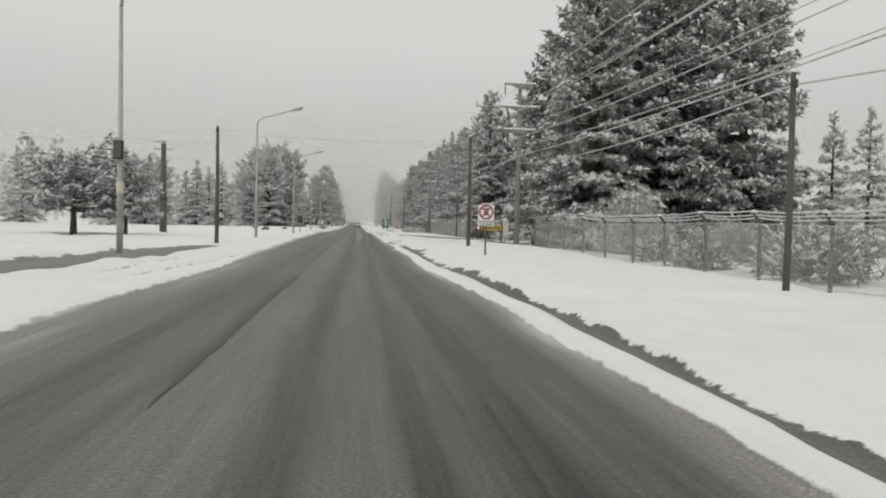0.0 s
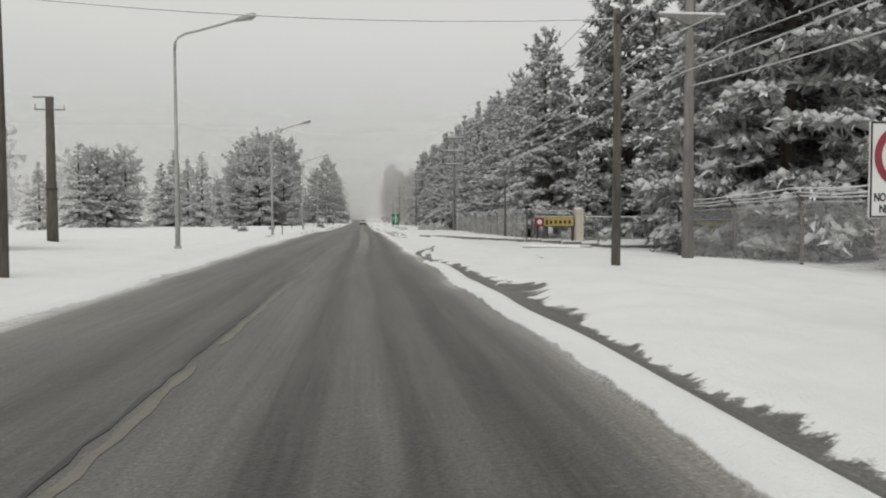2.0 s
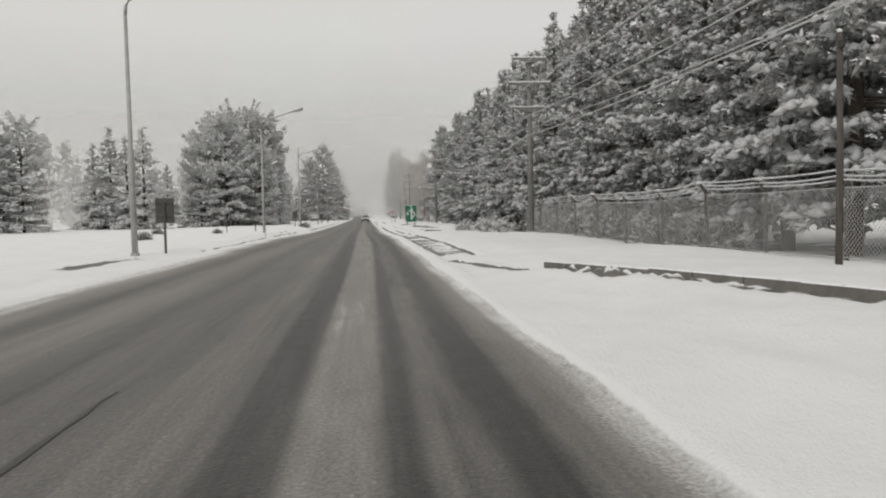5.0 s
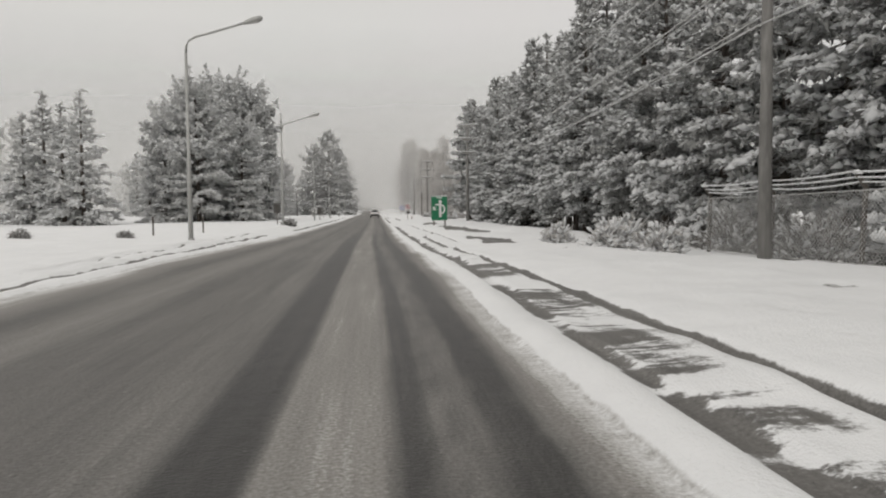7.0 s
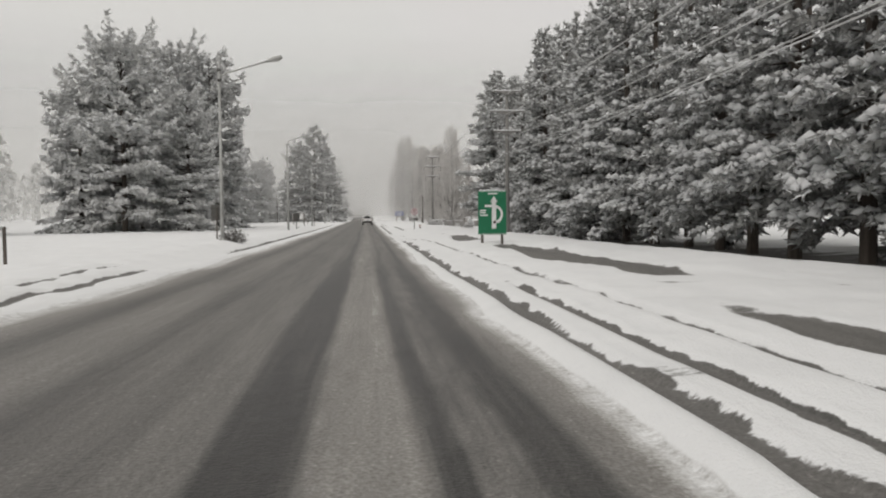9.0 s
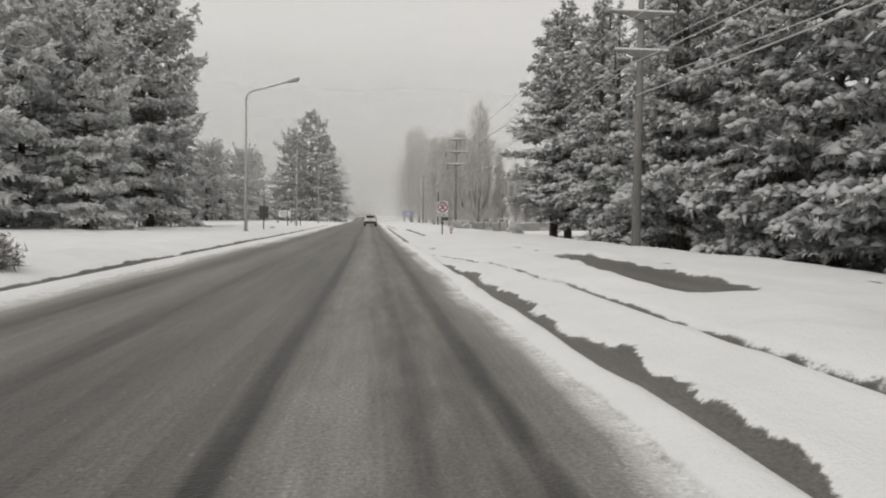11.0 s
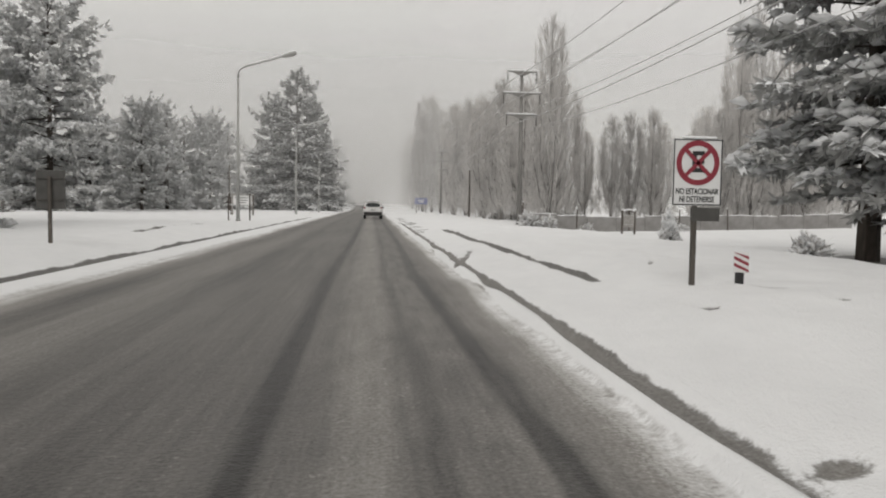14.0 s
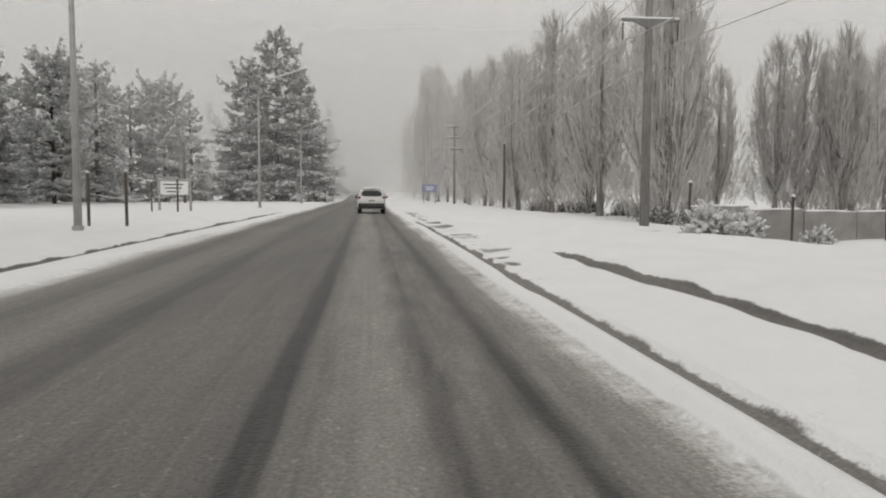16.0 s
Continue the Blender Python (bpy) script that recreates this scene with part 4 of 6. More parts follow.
def poplar_meshes(seed, height, radius, limbs=9, twigs=1100, clear=0.03, fill=0.5):
    """Upright limbs fanning from a short trunk, each a broom of fine rimed twigs."""
    rng = np.random.RandomState(seed)
    g = Geo()
    tris, p0, d0 = [], [], []
    z0 = height * clear
    g.tube([(0, 0, -0.3), (0, 0, z0 + 0.6), (0.05, 0, height * 0.5), (0, 0.05, height * 0.97)], [0.05 + 0.014 * height, 0.03 + 0.012 * height, 0.008 * height, 0.015], 7)
    runs = [(np.array((0, 0, z0)), np.array((0, 0, height * 0.93)), 1.0)]
    for k in range(limbs):
        a = 2.4 * k + rng.uniform(-0.5, 0.5)
        f = (k + 0.5) / limbs
        zb = z0 + height * 0.32 * f * rng.uniform(0.3, 1.1)
        top = height * rng.uniform(0.55, 0.92) * (1 - 0.10 * f)
        out = radius * rng.uniform(0.35, 0.85)
        d = np.array((math.cos(a), math.sin(a), 0))
        pts = [np.array((0, 0, zb)), d * out * 0.55 + (0, 0, zb + 0.18 * (top - zb)), d * out * 0.95 + (0, 0, zb + 0.5 * (top - zb)), d * out * 0.85 + (0, 0, top)]
        g.tube(pts, [0.05 + 0.003 * height, 0.045 + 0.002 * height, 0.036, 0.012], 5)
        runs += [(pts[0], pts[1], 0.5), (pts[1], pts[2], 1.0), (pts[2], pts[3], 1.0)]
    length = np.array([np.linalg.norm(b - a) * w for a, b, w in runs])
    pick = rng.choice(len(runs), twigs, p=length / length.sum())
    A, B = np.array([r[0] for r in runs])[pick], np.array([r[1] for r in runs])[pick]
    t = rng.rand(twigs, 1)
    p = A + (B - A) * t + rng.normal(size=A.shape) * 0.05
    az = rng.rand(twigs) * 6.283
    d = np.stack([np.cos(az), np.sin(az), 0 * az], 1)
    free = int(twigs * fill)
    u = rng.rand(free) ** 1.25
    r = radius * np.sqrt(np.clip(1 - ((u - 0.28) / 0.74) ** 2, 0.02, 1)) * np.sqrt(rng.rand(free)) * 0.92
    p[:free] = np.stack([np.cos(az[:free]) * r, np.sin(az[:free]) * r, z0 + (height * 0.90 - z0) * u], 1)
    slim = 1 - 0.55 * np.clip(p[:, 2:3] / height, 0, 1) ** 2
    ln = rng.uniform(0.7, 1.9, (twigs, 1)) * slim
    e = p + d * ln * rng.uniform(0.20, 0.50, (twigs, 1)) * radius / 2.2 + (0, 0, 1) * ln

    def strips(p, q, w):
        side = np.cross(q - p, rng.normal(size=p.shape))
        side /= np.linalg.norm(side, axis=1, keepdims=True) + 1e-9
        return np.stack([p + side * w, p - side * w, q], 1)

    tris.append(strips(p, e, 0.024))
    for k in range(8):
        u = rng.uniform(0.1, 1.0, (twigs, 1))
        b = p + (e - p) * u
        q = b + d * rng.uniform(-0.15, 0.32, (twigs, 1)) + rng.normal(size=p.shape) * (0.17, 0.17, 0.10) + (0, 0, 1) * rng.uniform(0.25, 0.85, (twigs, 1))
        tris.append(strips(b, q, rng.uniform(0.010, 0.024, (twigs, 1))))
    return g, soup("crown", np.concatenate(tris))


def poplar(label, meshes):
    t = thing("poplar_tree", label, "poplar", group="poplars by the road")
    part("trunk", meshes[0], M_BARK_P, t)
    tagged(part("crown", meshes[1], M_TWIG, t, "fine upright twigs white with rime"), kind="stuff")
    return t


popl = [poplar("narrow poplar with rimed upright twigs", poplar_meshes(5 + i, (15.0, 13.5, 14.5)[i], (2.2, 2.6, 2.4)[i], (8, 11, 9)[i], 1150, (0.01, 0.01, 0.11)[i], (0.55, 0.60, 0.45)[i])) for i in range(3)]
for x, y, k, s, sz in ((12.2, 207.5, 0, 0.80, 1.00), (13.8, 212.0, 1, 1.0, 0.85), (12.4, 217.0, 2, 0.95, 0.80), (13.4, 222.5, 1, 1.0, 0.92), (12.6, 228.5, 0, 1.0, 0.95), (13.6, 234.5, 2, 1.0, 0.98),
                       (12.8, 241.0, 1, 1.0, 1.05), (13.4, 248.0, 0, 1.05, 1.05), (12.8, 255.0, 2, 1.1, 1.1), (13.4, 263.0, 1, 1.1, 1.2), (12.8, 272.0, 0, 1.15, 1.2), (13.6, 282.0, 2, 1.2, 1.3),
                       (9.8, 301.0, 0, 1.25, 1.55), (11.8, 304.0, 2, 1.25, 1.65), (13.8, 307.0, 1, 1.2, 1.6), (11.0, 318.0, 2, 1.2, 1.45), (9.6, 335.0, 1, 1.2, 1.4), (9.8, 355.0, 0, 1.2, 1.4),
                       (15.4, 209.5, 2, 0.48, 0.49), (16.4, 206.5, 2, 0.50, 0.54), (17.8, 206.9, 0, 0.55, 0.55), (19.2, 206.3, 2, 0.52, 0.57), (20.2, 207.2, 1, 0.46, 0.56), (23.1, 206.6, 2, 0.52, 0.55), (24.5, 207.0, 0, 0.55, 0.57), (26.3, 208.0, 2, 0.66, 1.06), (27.9, 209.0, 0, 0.70, 1.10)):
    put(popl[k], used, x, y, s, sz=sz)
for i in range(9):
    put(popl[(i + 1) % 3], used, 33.0 + i * 1.7, 226 + random.uniform(-3, 3), 0.9, sz=random.uniform(0.72, 0.9))
for x, y, k, s, sz in ((30.5, 209.0, 2, 0.95, 0.95), (33.5, 211.0, 1, 0.95, 0.95)):
    put(popl[k], used, x, y, s, sz=sz)


def shrub_meshes(seed, height, radius, twigs=420, clumps=46):
    rng = np.random.RandomState(seed)
    az, el = rng.rand(twigs) * 6.283, np.arccos(rng.uniform(0.05, 1, twigs))
    d = np.stack([np.sin(el) * np.cos(az) * radius, np.sin(el) * np.sin(az) * radius, np.cos(el) * height], 1)
    p = d * rng.uniform(0.0, 0.5, (twigs, 1)) + rng.normal(size=d.shape) * 0.08
    p[:, 2] = np.abs(p[:, 2])
    q = d * rng.uniform(0.75, 1.1, (twigs, 1)) + rng.normal(size=d.shape) * 0.12
    q[:, 2] = np.clip(q[:, 2], 0.05, None)
    out = []
    for w, a, b in ((0.02, p, q), (0.03, p, q)):
        side = np.cross(b - a, rng.normal(size=a.shape))
        side /= np.linalg.norm(side, axis=1, keepdims=True) + 1e-9
        out.append(np.stack([a + side * w, a - side * w, b], 1))
    for k in range(3):
        a = p + (q - p) * rng.uniform(0.4, 1, (twigs, 1))
        b = a + rng.normal(size=a.shape) * 0.16 + (0, 0, 0.06)
        side = np.cross(b - a, rng.normal(size=a.shape))
        side /= np.linalg.norm(side, axis=1, keepdims=True) + 1e-9
        out.append(np.stack([a + side * 0.035, a - side * 0.035, b], 1))
    m = clumps * 4
    k = rng.randint(0, twigs, m)
    c = p[k] + (q[k] - p[k]) * rng.uniform(0.35, 1.05, (m, 1)) + (0, 0, 0.03)
    g = snow_lumps(c, (q - p)[k], rng.uniform(0.045, 0.13, (m, 1)), rng, long=1.5, wide=0.8)
    return soup("twigs", np.concatenate(out)), g


def shrub(label, meshes, mat):
    t = thing("shrub", label, "shrub", group="snowy shrubs")
    tagged(part("foliage", meshes[0], mat, t), kind="stuff")
    tagged(part("snow_load", meshes[1], M_PAD, t, "snow caught in the twigs"), kind="stuff")
    return t


bush = [shrub("snow-laden shrub beside the fence", shrub_meshes(3 + i, (1.5, 1.15)[i], (1.5, 1.25)[i], 380, (55, 40)[i]), M_TWIG_D) for i in range(2)]
rime = shrub("large bush of rimed bare twigs behind the fence", shrub_meshes(8, 3.5, 2.3, 1300, 60), M_TWIG)
put(rime, used, 14.6, 37.0, 1.0)
put(rime, used, 17.2, 31.0, 0.6)
put(rime, used, 26.5, 30.0, 0.7)
for x, y, k, s in ((13.2, 18.5, 0, 1.15), (14.8, 22.0, 0, 1.25), (12.9, 25.5, 1, 1.0), (13.5, 31.0, 1, 1.1), (16.5, 15.5, 0, 1.2), (19.0, 20.0, 0, 1.3), (18.0, 26.0, 1, 1.2), (21.5, 23.0, 0, 1.2),
                   (10.8, 94.5, 0, 0.9), (11.6, 100.0, 0, 1.0), (11.2, 87.5, 0, 1.0), (11.8, 83.0, 1, 1.1), (11.5, 78.0, 0, 0.9),
                   (10.9, 104.5, 1, 0.8), (-6.7, 137.6, 1, 0.55), (-12.2, 97.0, 1, 0.45), (-15.5, 112.0, 1, 0.4), (-11.3, 113.0, 1, 0.35), (11.2, 206.0, 1, 0.7),
                   (12.8, 205.5, 1, 0.75), (14.6, 209.5, 1, 0.8), (14.3, 214.0, 1, 0.9), (14.7, 219.0, 1, 0.8), (14.0, 225.0, 1, 0.9), (14.5, 231.0, 1, 0.85), (14.0, 238.0, 1, 0.9),  (-29.0, 214.0, 0, 1.3), (-26.0, 209.0, 1, 1.4), (-34.0, 200.0, 0, 1.3), (-30.0, 196.0, 1, 1.2)):
    put(bush[k], used, x, y, s)
laden = shrub("shrub bent under a load of fresh snow", shrub_meshes(12, 0.75, 0.62, 150, 130), M_TWIG)
for x, y, s in ((8.2, 195.2, 1.0), (9.3, 195.6, 0.85), (11.6, 196.0, 0.6), (11.7, 185.0, 0.62), (9.6, 172.2, 0.65), (17.2, 196.4, 0.6), (6.5, 102.8, 0.85), (7.3, 99.4, 1.05), (8.3, 101.2, 1.2), (8.1, 97.3, 1.0)):
    put(laden, used, x, y, s)
whip = shrub("upright whip of white rimed twigs in the snow", shrub_meshes(14, 1.25, 0.30, 70, 60), M_PAD)
put(whip, used, 11.8, 185.3, 1.0)


# distant woods, far too many to count; their colour carries painted haze
def far_woods(name, spots, label):
    rng = np.random.RandomState(17)
    tris = []
    for x, y, h in spots:
        z = gz(x, y)
        n = 90
        u = rng.rand(n) ** 0.8
        a = rng.rand(n) * 6.283
        r = h * 0.21 * (1 - u) ** 0.75 * rng.uniform(0.3, 1.15, n)
        c = np.stack([x + np.cos(a) * r, y + np.sin(a) * r, z + h * (0.06 + 0.90 * u)], 1)
        w = rng.normal(size=(n, 3)) * h * 0.032
        v = rng.normal(size=(n, 3)) * h * 0.032
        tris.append(np.stack([c + w, c - w * 0.8 + v * 0.5, c + v + (0, 0, h * 0.04)], 1))
        k = np.array(((x - 0.35, y, z), (x + 0.35, y, z), (x, y, z + h * 0.98)))
        tris.append(k[None])
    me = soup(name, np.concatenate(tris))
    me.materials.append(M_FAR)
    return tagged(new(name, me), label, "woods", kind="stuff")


_r = random.Random(4)
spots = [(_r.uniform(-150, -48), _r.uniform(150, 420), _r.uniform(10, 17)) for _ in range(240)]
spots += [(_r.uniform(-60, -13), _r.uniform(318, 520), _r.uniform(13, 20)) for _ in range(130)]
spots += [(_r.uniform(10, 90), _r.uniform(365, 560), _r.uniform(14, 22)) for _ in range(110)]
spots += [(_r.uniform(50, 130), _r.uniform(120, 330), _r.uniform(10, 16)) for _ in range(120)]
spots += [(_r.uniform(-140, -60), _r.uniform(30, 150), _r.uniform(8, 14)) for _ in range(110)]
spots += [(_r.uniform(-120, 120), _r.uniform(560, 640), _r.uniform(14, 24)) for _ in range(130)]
far_woods("far_woods", spots, "distant woods, paled in colour to imitate the haze of the snowfall")


# ---- the snowfall closes the view: added translucent sheets imitate fog far off ----
def fog_curtain(y, half, thick, bow, name):
    """One sheet imitating haze: thin near the ground so its foot leaves no line, thickest at tree height, gone
    overhead.
    """
    m, n, l, b = material("falling_snow_fog")
    n.remove(b)
    tr, df, tl = n.new("ShaderNodeBsdfTransparent"), n.new("ShaderNodeBsdfDiffuse"), n.new("ShaderNodeBsdfTranslucent")
    for k in (df, tl):
        k.inputs["Color"].default_value = (0.80, 0.80, 0.795, 1)
    m1, m2 = n.new("ShaderNodeMixShader"), n.new("ShaderNodeMixShader")
    l.new(df.outputs[0], m1.inputs[1])
    l.new(tl.outputs[0], m1.inputs[2])
    tc, nz, sp, up, ml = n.new("ShaderNodeTexCoord"), n.new("ShaderNodeTexNoise"), n.new("ShaderNodeSeparateXYZ"), n.new("ShaderNodeMapRange"), n.new("ShaderNodeMath")
    nz.inputs["Scale"].default_value = 0.02
    l.new(tc.outputs["Object"], nz.inputs["Vector"])
    l.new(tc.outputs["Object"], sp.inputs[0])
    up.interpolation_type = "SMOOTHSTEP"
    for i, v in ((1, 12.0), (2, 58.0), (3, thick), (4, 0.0)):
        up.inputs[i].default_value = v
    l.new(sp.outputs["Z"], up.inputs[0])
    ml.operation = "MULTIPLY_ADD"
    ml.inputs[1].default_value, ml.inputs[2].default_value = 0.29 * thick, -0.14 * thick
    l.new(nz.outputs[0], ml.inputs[0])
    ad = n.new("ShaderNodeMath")
    ad.use_clamp = True
    l.new(up.outputs[0], ad.inputs[0])
    l.new(ml.outputs[0], ad.inputs[1])
    low = n.new("ShaderNodeMapRange")
    low.interpolation_type = "SMOOTHSTEP"
    for i, v in ((1, 0.0), (2, 2.5), (3, 0.25 if thick < 0.8 else 1.0), (4, 1.0)):
        low.inputs[i].default_value = v
    l.new(sp.outputs["Z"], low.inputs[0])
    mu = n.new("ShaderNodeMath")
    mu.operation = "MULTIPLY"
    l.new(ad.outputs[0], mu.inputs[0])
    l.new(low.outputs[0], mu.inputs[1])
    l.new(mu.outputs[0], m2.inputs[0])
    l.new(tr.outputs[0], m2.inputs[1])
    l.new(m1.outputs[0], m2.inputs[2])
    l.new(m2.outputs[0], n["Material Output"].inputs["Surface"])
    g, k = Geo(), 48
    vs = [(-half + 2 * half * i / k, y - bow * (2 * i / k - 1) ** 2, z) for z in (-3.0, 60.0) for i in range(k + 1)]
    g.add(vs, [(i, i + 1, k + 2 + i, k + 1 + i) for i in range(k)])
    ob = solid(name, g, m, "translucent sheet added to imitate the fog of the snowfall", kind="structure", shade=True)
    ob.visible_shadow = False
    return ob


for k, (y, half, thick, bow) in enumerate(((352, 210, 0.86, 70), (320, 180, 0.36, 40), (293, 160, 0.26, 12), (243, 130, 0.12, 16))):
    fog_curtain(y, half, thick, bow, "backdrop_%d" % (k + 1))

# ---- street lamps on the far side ----
def street_lamp(extra=0.0):
    t = thing("street_lamp", "tall grey steel street lamp with a curved arm over the road", "street lamp", group="street lamps along the road")
    part("pole", Geo().tube([(0, 0, -0.4), (0, 0, 3.2), (0, 0, 3.25), (0, 0, 7.4 + extra)], [0.095, 0.085, 0.070, 0.052], 10), M_STEEL, t, shade=True)
    arm = [(0, 0, 7.35), (0.02, 0, 7.62), (0.14, 0, 7.84), (0.40, 0, 7.98), (0.9, 0, 8.11), (1.8, 0, 8.38), (2.35, 0, 8.55)]
    part("arm", Geo().tube(arm, [0.055, 0.052, 0.05, 0.046, 0.044, 0.04, 0.036], 8), M_STEEL, t, shade=True)
    h = Geo().tube([(2.2, 0, 8.50), (2.38, 0, 8.57), (2.62, 0, 8.65), (2.88, 0, 8.72), (2.98, 0, 8.74)], [0.045, 0.095, 0.14, 0.12, 0.04], 10)
    head = part("lamp_head", h, M_STEEL, t, "grey lantern housing", True)
    part("lamp_glass", Geo().blob((2.68, 0, 8.575), (0.2, 0.09, 0.06), random.Random(1), 3, 8, 0.0), M_GLASSY, head, shade=True)
    part("collar", Geo().tube([(0, 0, 0.0), (0, 0, 0.10)], 0.13, 10), M_STEEL, t)
    part("snow_strip", Geo().tube([(0.9, 0, 8.165), (1.6, 0, 8.375), (2.3, 0, 8.60), (2.9, 0, 8.85)], [0.02, 0.03, 0.04, 0.02], 5), M_SNOW, t)
    return t


lamp0 = street_lamp()
for k, y in enumerate((21.2, 49.0, 78.3, 107.7, 167.0, 195.9, 225.5, 255.0, 284.5)):
    m = Matrix.Translation((-7.05 if k else -7.3, y, gz(-7.05, y)))
    if k == 0:
        lamp0.matrix_basis = m
    else:
        copy_thing(lamp0, m)
tall = street_lamp(1.35)
tall.matrix_basis = Matrix.Translation((-7.05, 136.9, gz(-7.05, 136.9)))
for z, w in ((8.2, 0.07), (8.7, 0.06)):
    part("clamp", Geo().box((0, 0, z - 0.6), (0.16, 0.16, 0.12), 0.02), M_IRON, tall)
box = thing("control_box", "black metal box strapped to the lamp post", "control box", Matrix.Translation((-7.3, 21.2, 3.27)))
part("body", Geo().box((0, -0.16, 0.0), (0.26, 0.18, 0.55), 0.015), M_BLACK, box)
part("door", Geo().box((0, -0.26, 0.0), (0.20, 0.02, 0.46), 0.006), M_GREY, box)
part("strap", Geo().tube([(0, 0, 0.18), (0, 0, 0.24)], 0.10, 10), M_IRON, box)
part("strap", Geo().tube([(0, 0, -0.24), (0, 0, -0.18)], 0.10, 10), M_IRON, box)
notice = thing("paper_notice", "weathered paper notice wrapped round the lamp post", "notice", Matrix.Translation((-7.3, 21.2, gz(-7.05, 21.2))))
part("sheet", Geo().tube([(0, 0, 1.9), (0, 0, 2.25)], 0.108, 10, False), M_CREAM, notice)

# ---- wooden poles ----
def wood_pole(x, y, h, label, r=0.12):
    z = gz(x, y)
    t = thing("wooden_pole", label, "pole", Matrix.Translation((x, y, z)), "wooden poles")
    part("shaft", Geo().tube([(0, 0, -0.4), (0.02, 0, h * 0.5), (0, 0, h)], [r, r * 0.88, r * 0.75], 9), M_POLE, t, shade=True)
    part("bracket", Geo().box((0, -r, h - 0.22), (0.10, 0.10, 0.16), 0.02), M_IRON, t)
    part("snow_cap", Geo().blob((0, 0, h + 0.02), (r * 0.8, r * 0.8, 0.06), random.Random(2), 2, 7, 0.2, 0.6), M_SNOW, t)
    return t


for x, y, h in ((-7.2, 35.8, 5.72), (5.43, 36.4, 5.65), (7.8, 11.6, 4.15), (9.05, 67.8, 4.4), (9.85, 232.0, 4.9), (-22.0, 196.0, 7.0), (-18.0, 252.0, 6.0)):
    wood_pole(x, y, h, "dark weathered wooden pole with snow on one side", 0.07 if h < 4.5 else 0.105 if h < 6 else 0.12)
wood_pole(-36.0, 33.0, 6.3, "wooden pole at the edge of the snowy field")

thick = thing("concrete_pole", "thick concrete pole with a short crossarm on top", "pole", Matrix.Translation((-15.75, 59.7, gz(-15.75, 59.7))))
part("shaft", Geo().tube([(0, 0, -0.3), (0, 0, 3.0), (0, 0, 3.02), (0, 0, 7.2)], [0.28, 0.255, 0.23, 0.19], 12), M_POLE, thick, shade=True)
part("crossarm", Geo().box((0, 0, 6.62), (1.5, 0.10, 0.09), 0.02), M_CONC, thick)
part("cap_arm", Geo().box((-0.30, 0, 7.24), (1.0, 0.12, 0.09), 0.02), M_CONC, thick)
for x in (-0.68, 0.68):
    part("insulator", Geo().tube([(x, 0, 6.64), (x, 0, 6.74), (x, 0, 6.79), (x, 0, 6.86)], [0.03, 0.06, 0.035, 0.05], 8), M_CREAM, thick)
part("band", Geo().tube([(0, 0, 2.6), (0, 0, 2.68)], 0.30, 12), M_IRON, thick)

# ---- power line ----
ARMS = (9.25, 7.95, 6.65)
ARM_HALF = (0.95, 1.18, 0.98)


def wing(z, half, deep):
    """A concrete crossarm: level on top, deepest at the pole, thin at the ends."""
    xs = (-half, -half * 0.55, -0.16, 0.16, half * 0.55, half)
    ds = (0.07, 0.09, deep, deep, 0.09, 0.07)
    vs = [(x, y, z + 0.06 - (d if low else 0)) for x, d in zip(xs, ds) for y, low in ((-0.19, 0), (-0.07, 0), (-0.07, 1), (-0.19, 1))]
    n = len(xs) - 1
    fs = [(4 * k + q, 4 * k + (q + 1) % 4, 4 * k + 4 + (q + 1) % 4, 4 * k + 4 + q) for k in range(n) for q in range(4)]
    return Geo().add(vs, fs + [(0, 1, 2, 3), (4 * n + 3, 4 * n + 2, 4 * n + 1, 4 * n)])


def utility_pole():
    t = thing("utility_pole", "tall concrete power pole with three snow-topped crossarms and hanging insulators", "power pole", group="power line poles")
    part("shaft", Geo().tube([(0, 0, -0.5), (0, 0, 4.5), (0, 0, 9.3)], [0.165, 0.13, 0.095], 10), M_UPOLE, t, shade=True)
    for z, half in zip(ARMS, ARM_HALF):
        arm = part("crossarm", wing(z, half, 0.26), M_UPOLE, t)
        part("collar", Geo().box((0, -0.02, z - 0.06), (0.27, 0.25, 0.20), 0.03), M_UPOLE, arm)
        part("snow_strip", Geo().box((0, -0.13, z + 0.095), (2 * half - 0.06, 0.12, 0.07), 0.03), M_SNOW, arm)
        for x in (-half + 0.06, half - 0.06):
            string = [(x, -0.13, z - 0.02 - 0.052 * k) for k in range(13)]
            part("insulator", Geo().tube(string, [0.012] + [0.016, 0.042] * 5 + [0.016, 0.010], 7), M_IRON, arm)
    return t


POLES = ((9.0, -14.0), (8.8, 40.1), (8.95, 93.6), (9.15, 149.0), (8.9, 201.4), (10.0, 265.0), (10.4, 322.0), (10.6, 380.0))
up = utility_pole()
for k, (x, y) in enumerate(POLES):
    m = Matrix.Translation((x, y, gz(x, y)))
    if k == 0:
        up.matrix_basis = m
    else:
        copy_thing(up, m)


def sag_points(a, b, sag, n=14):
    a, b = Vector(a), Vector(b)
    return [a.lerp(b, i / n) - Vector((0, 0, 4 * sag * (i / n) * (1 - i / n))) for i in range(n + 1)]


def wire_run(points, sag, r, label):
    pts = []
    for a, b in zip(points, points[1:]):
        pts += sag_points(a, b, sag)[(1 if pts else 0):]
    return solid("overhead_wire", Geo().tube(pts, r, 5), M_WIRE, label, "wire", group="overhead wires")


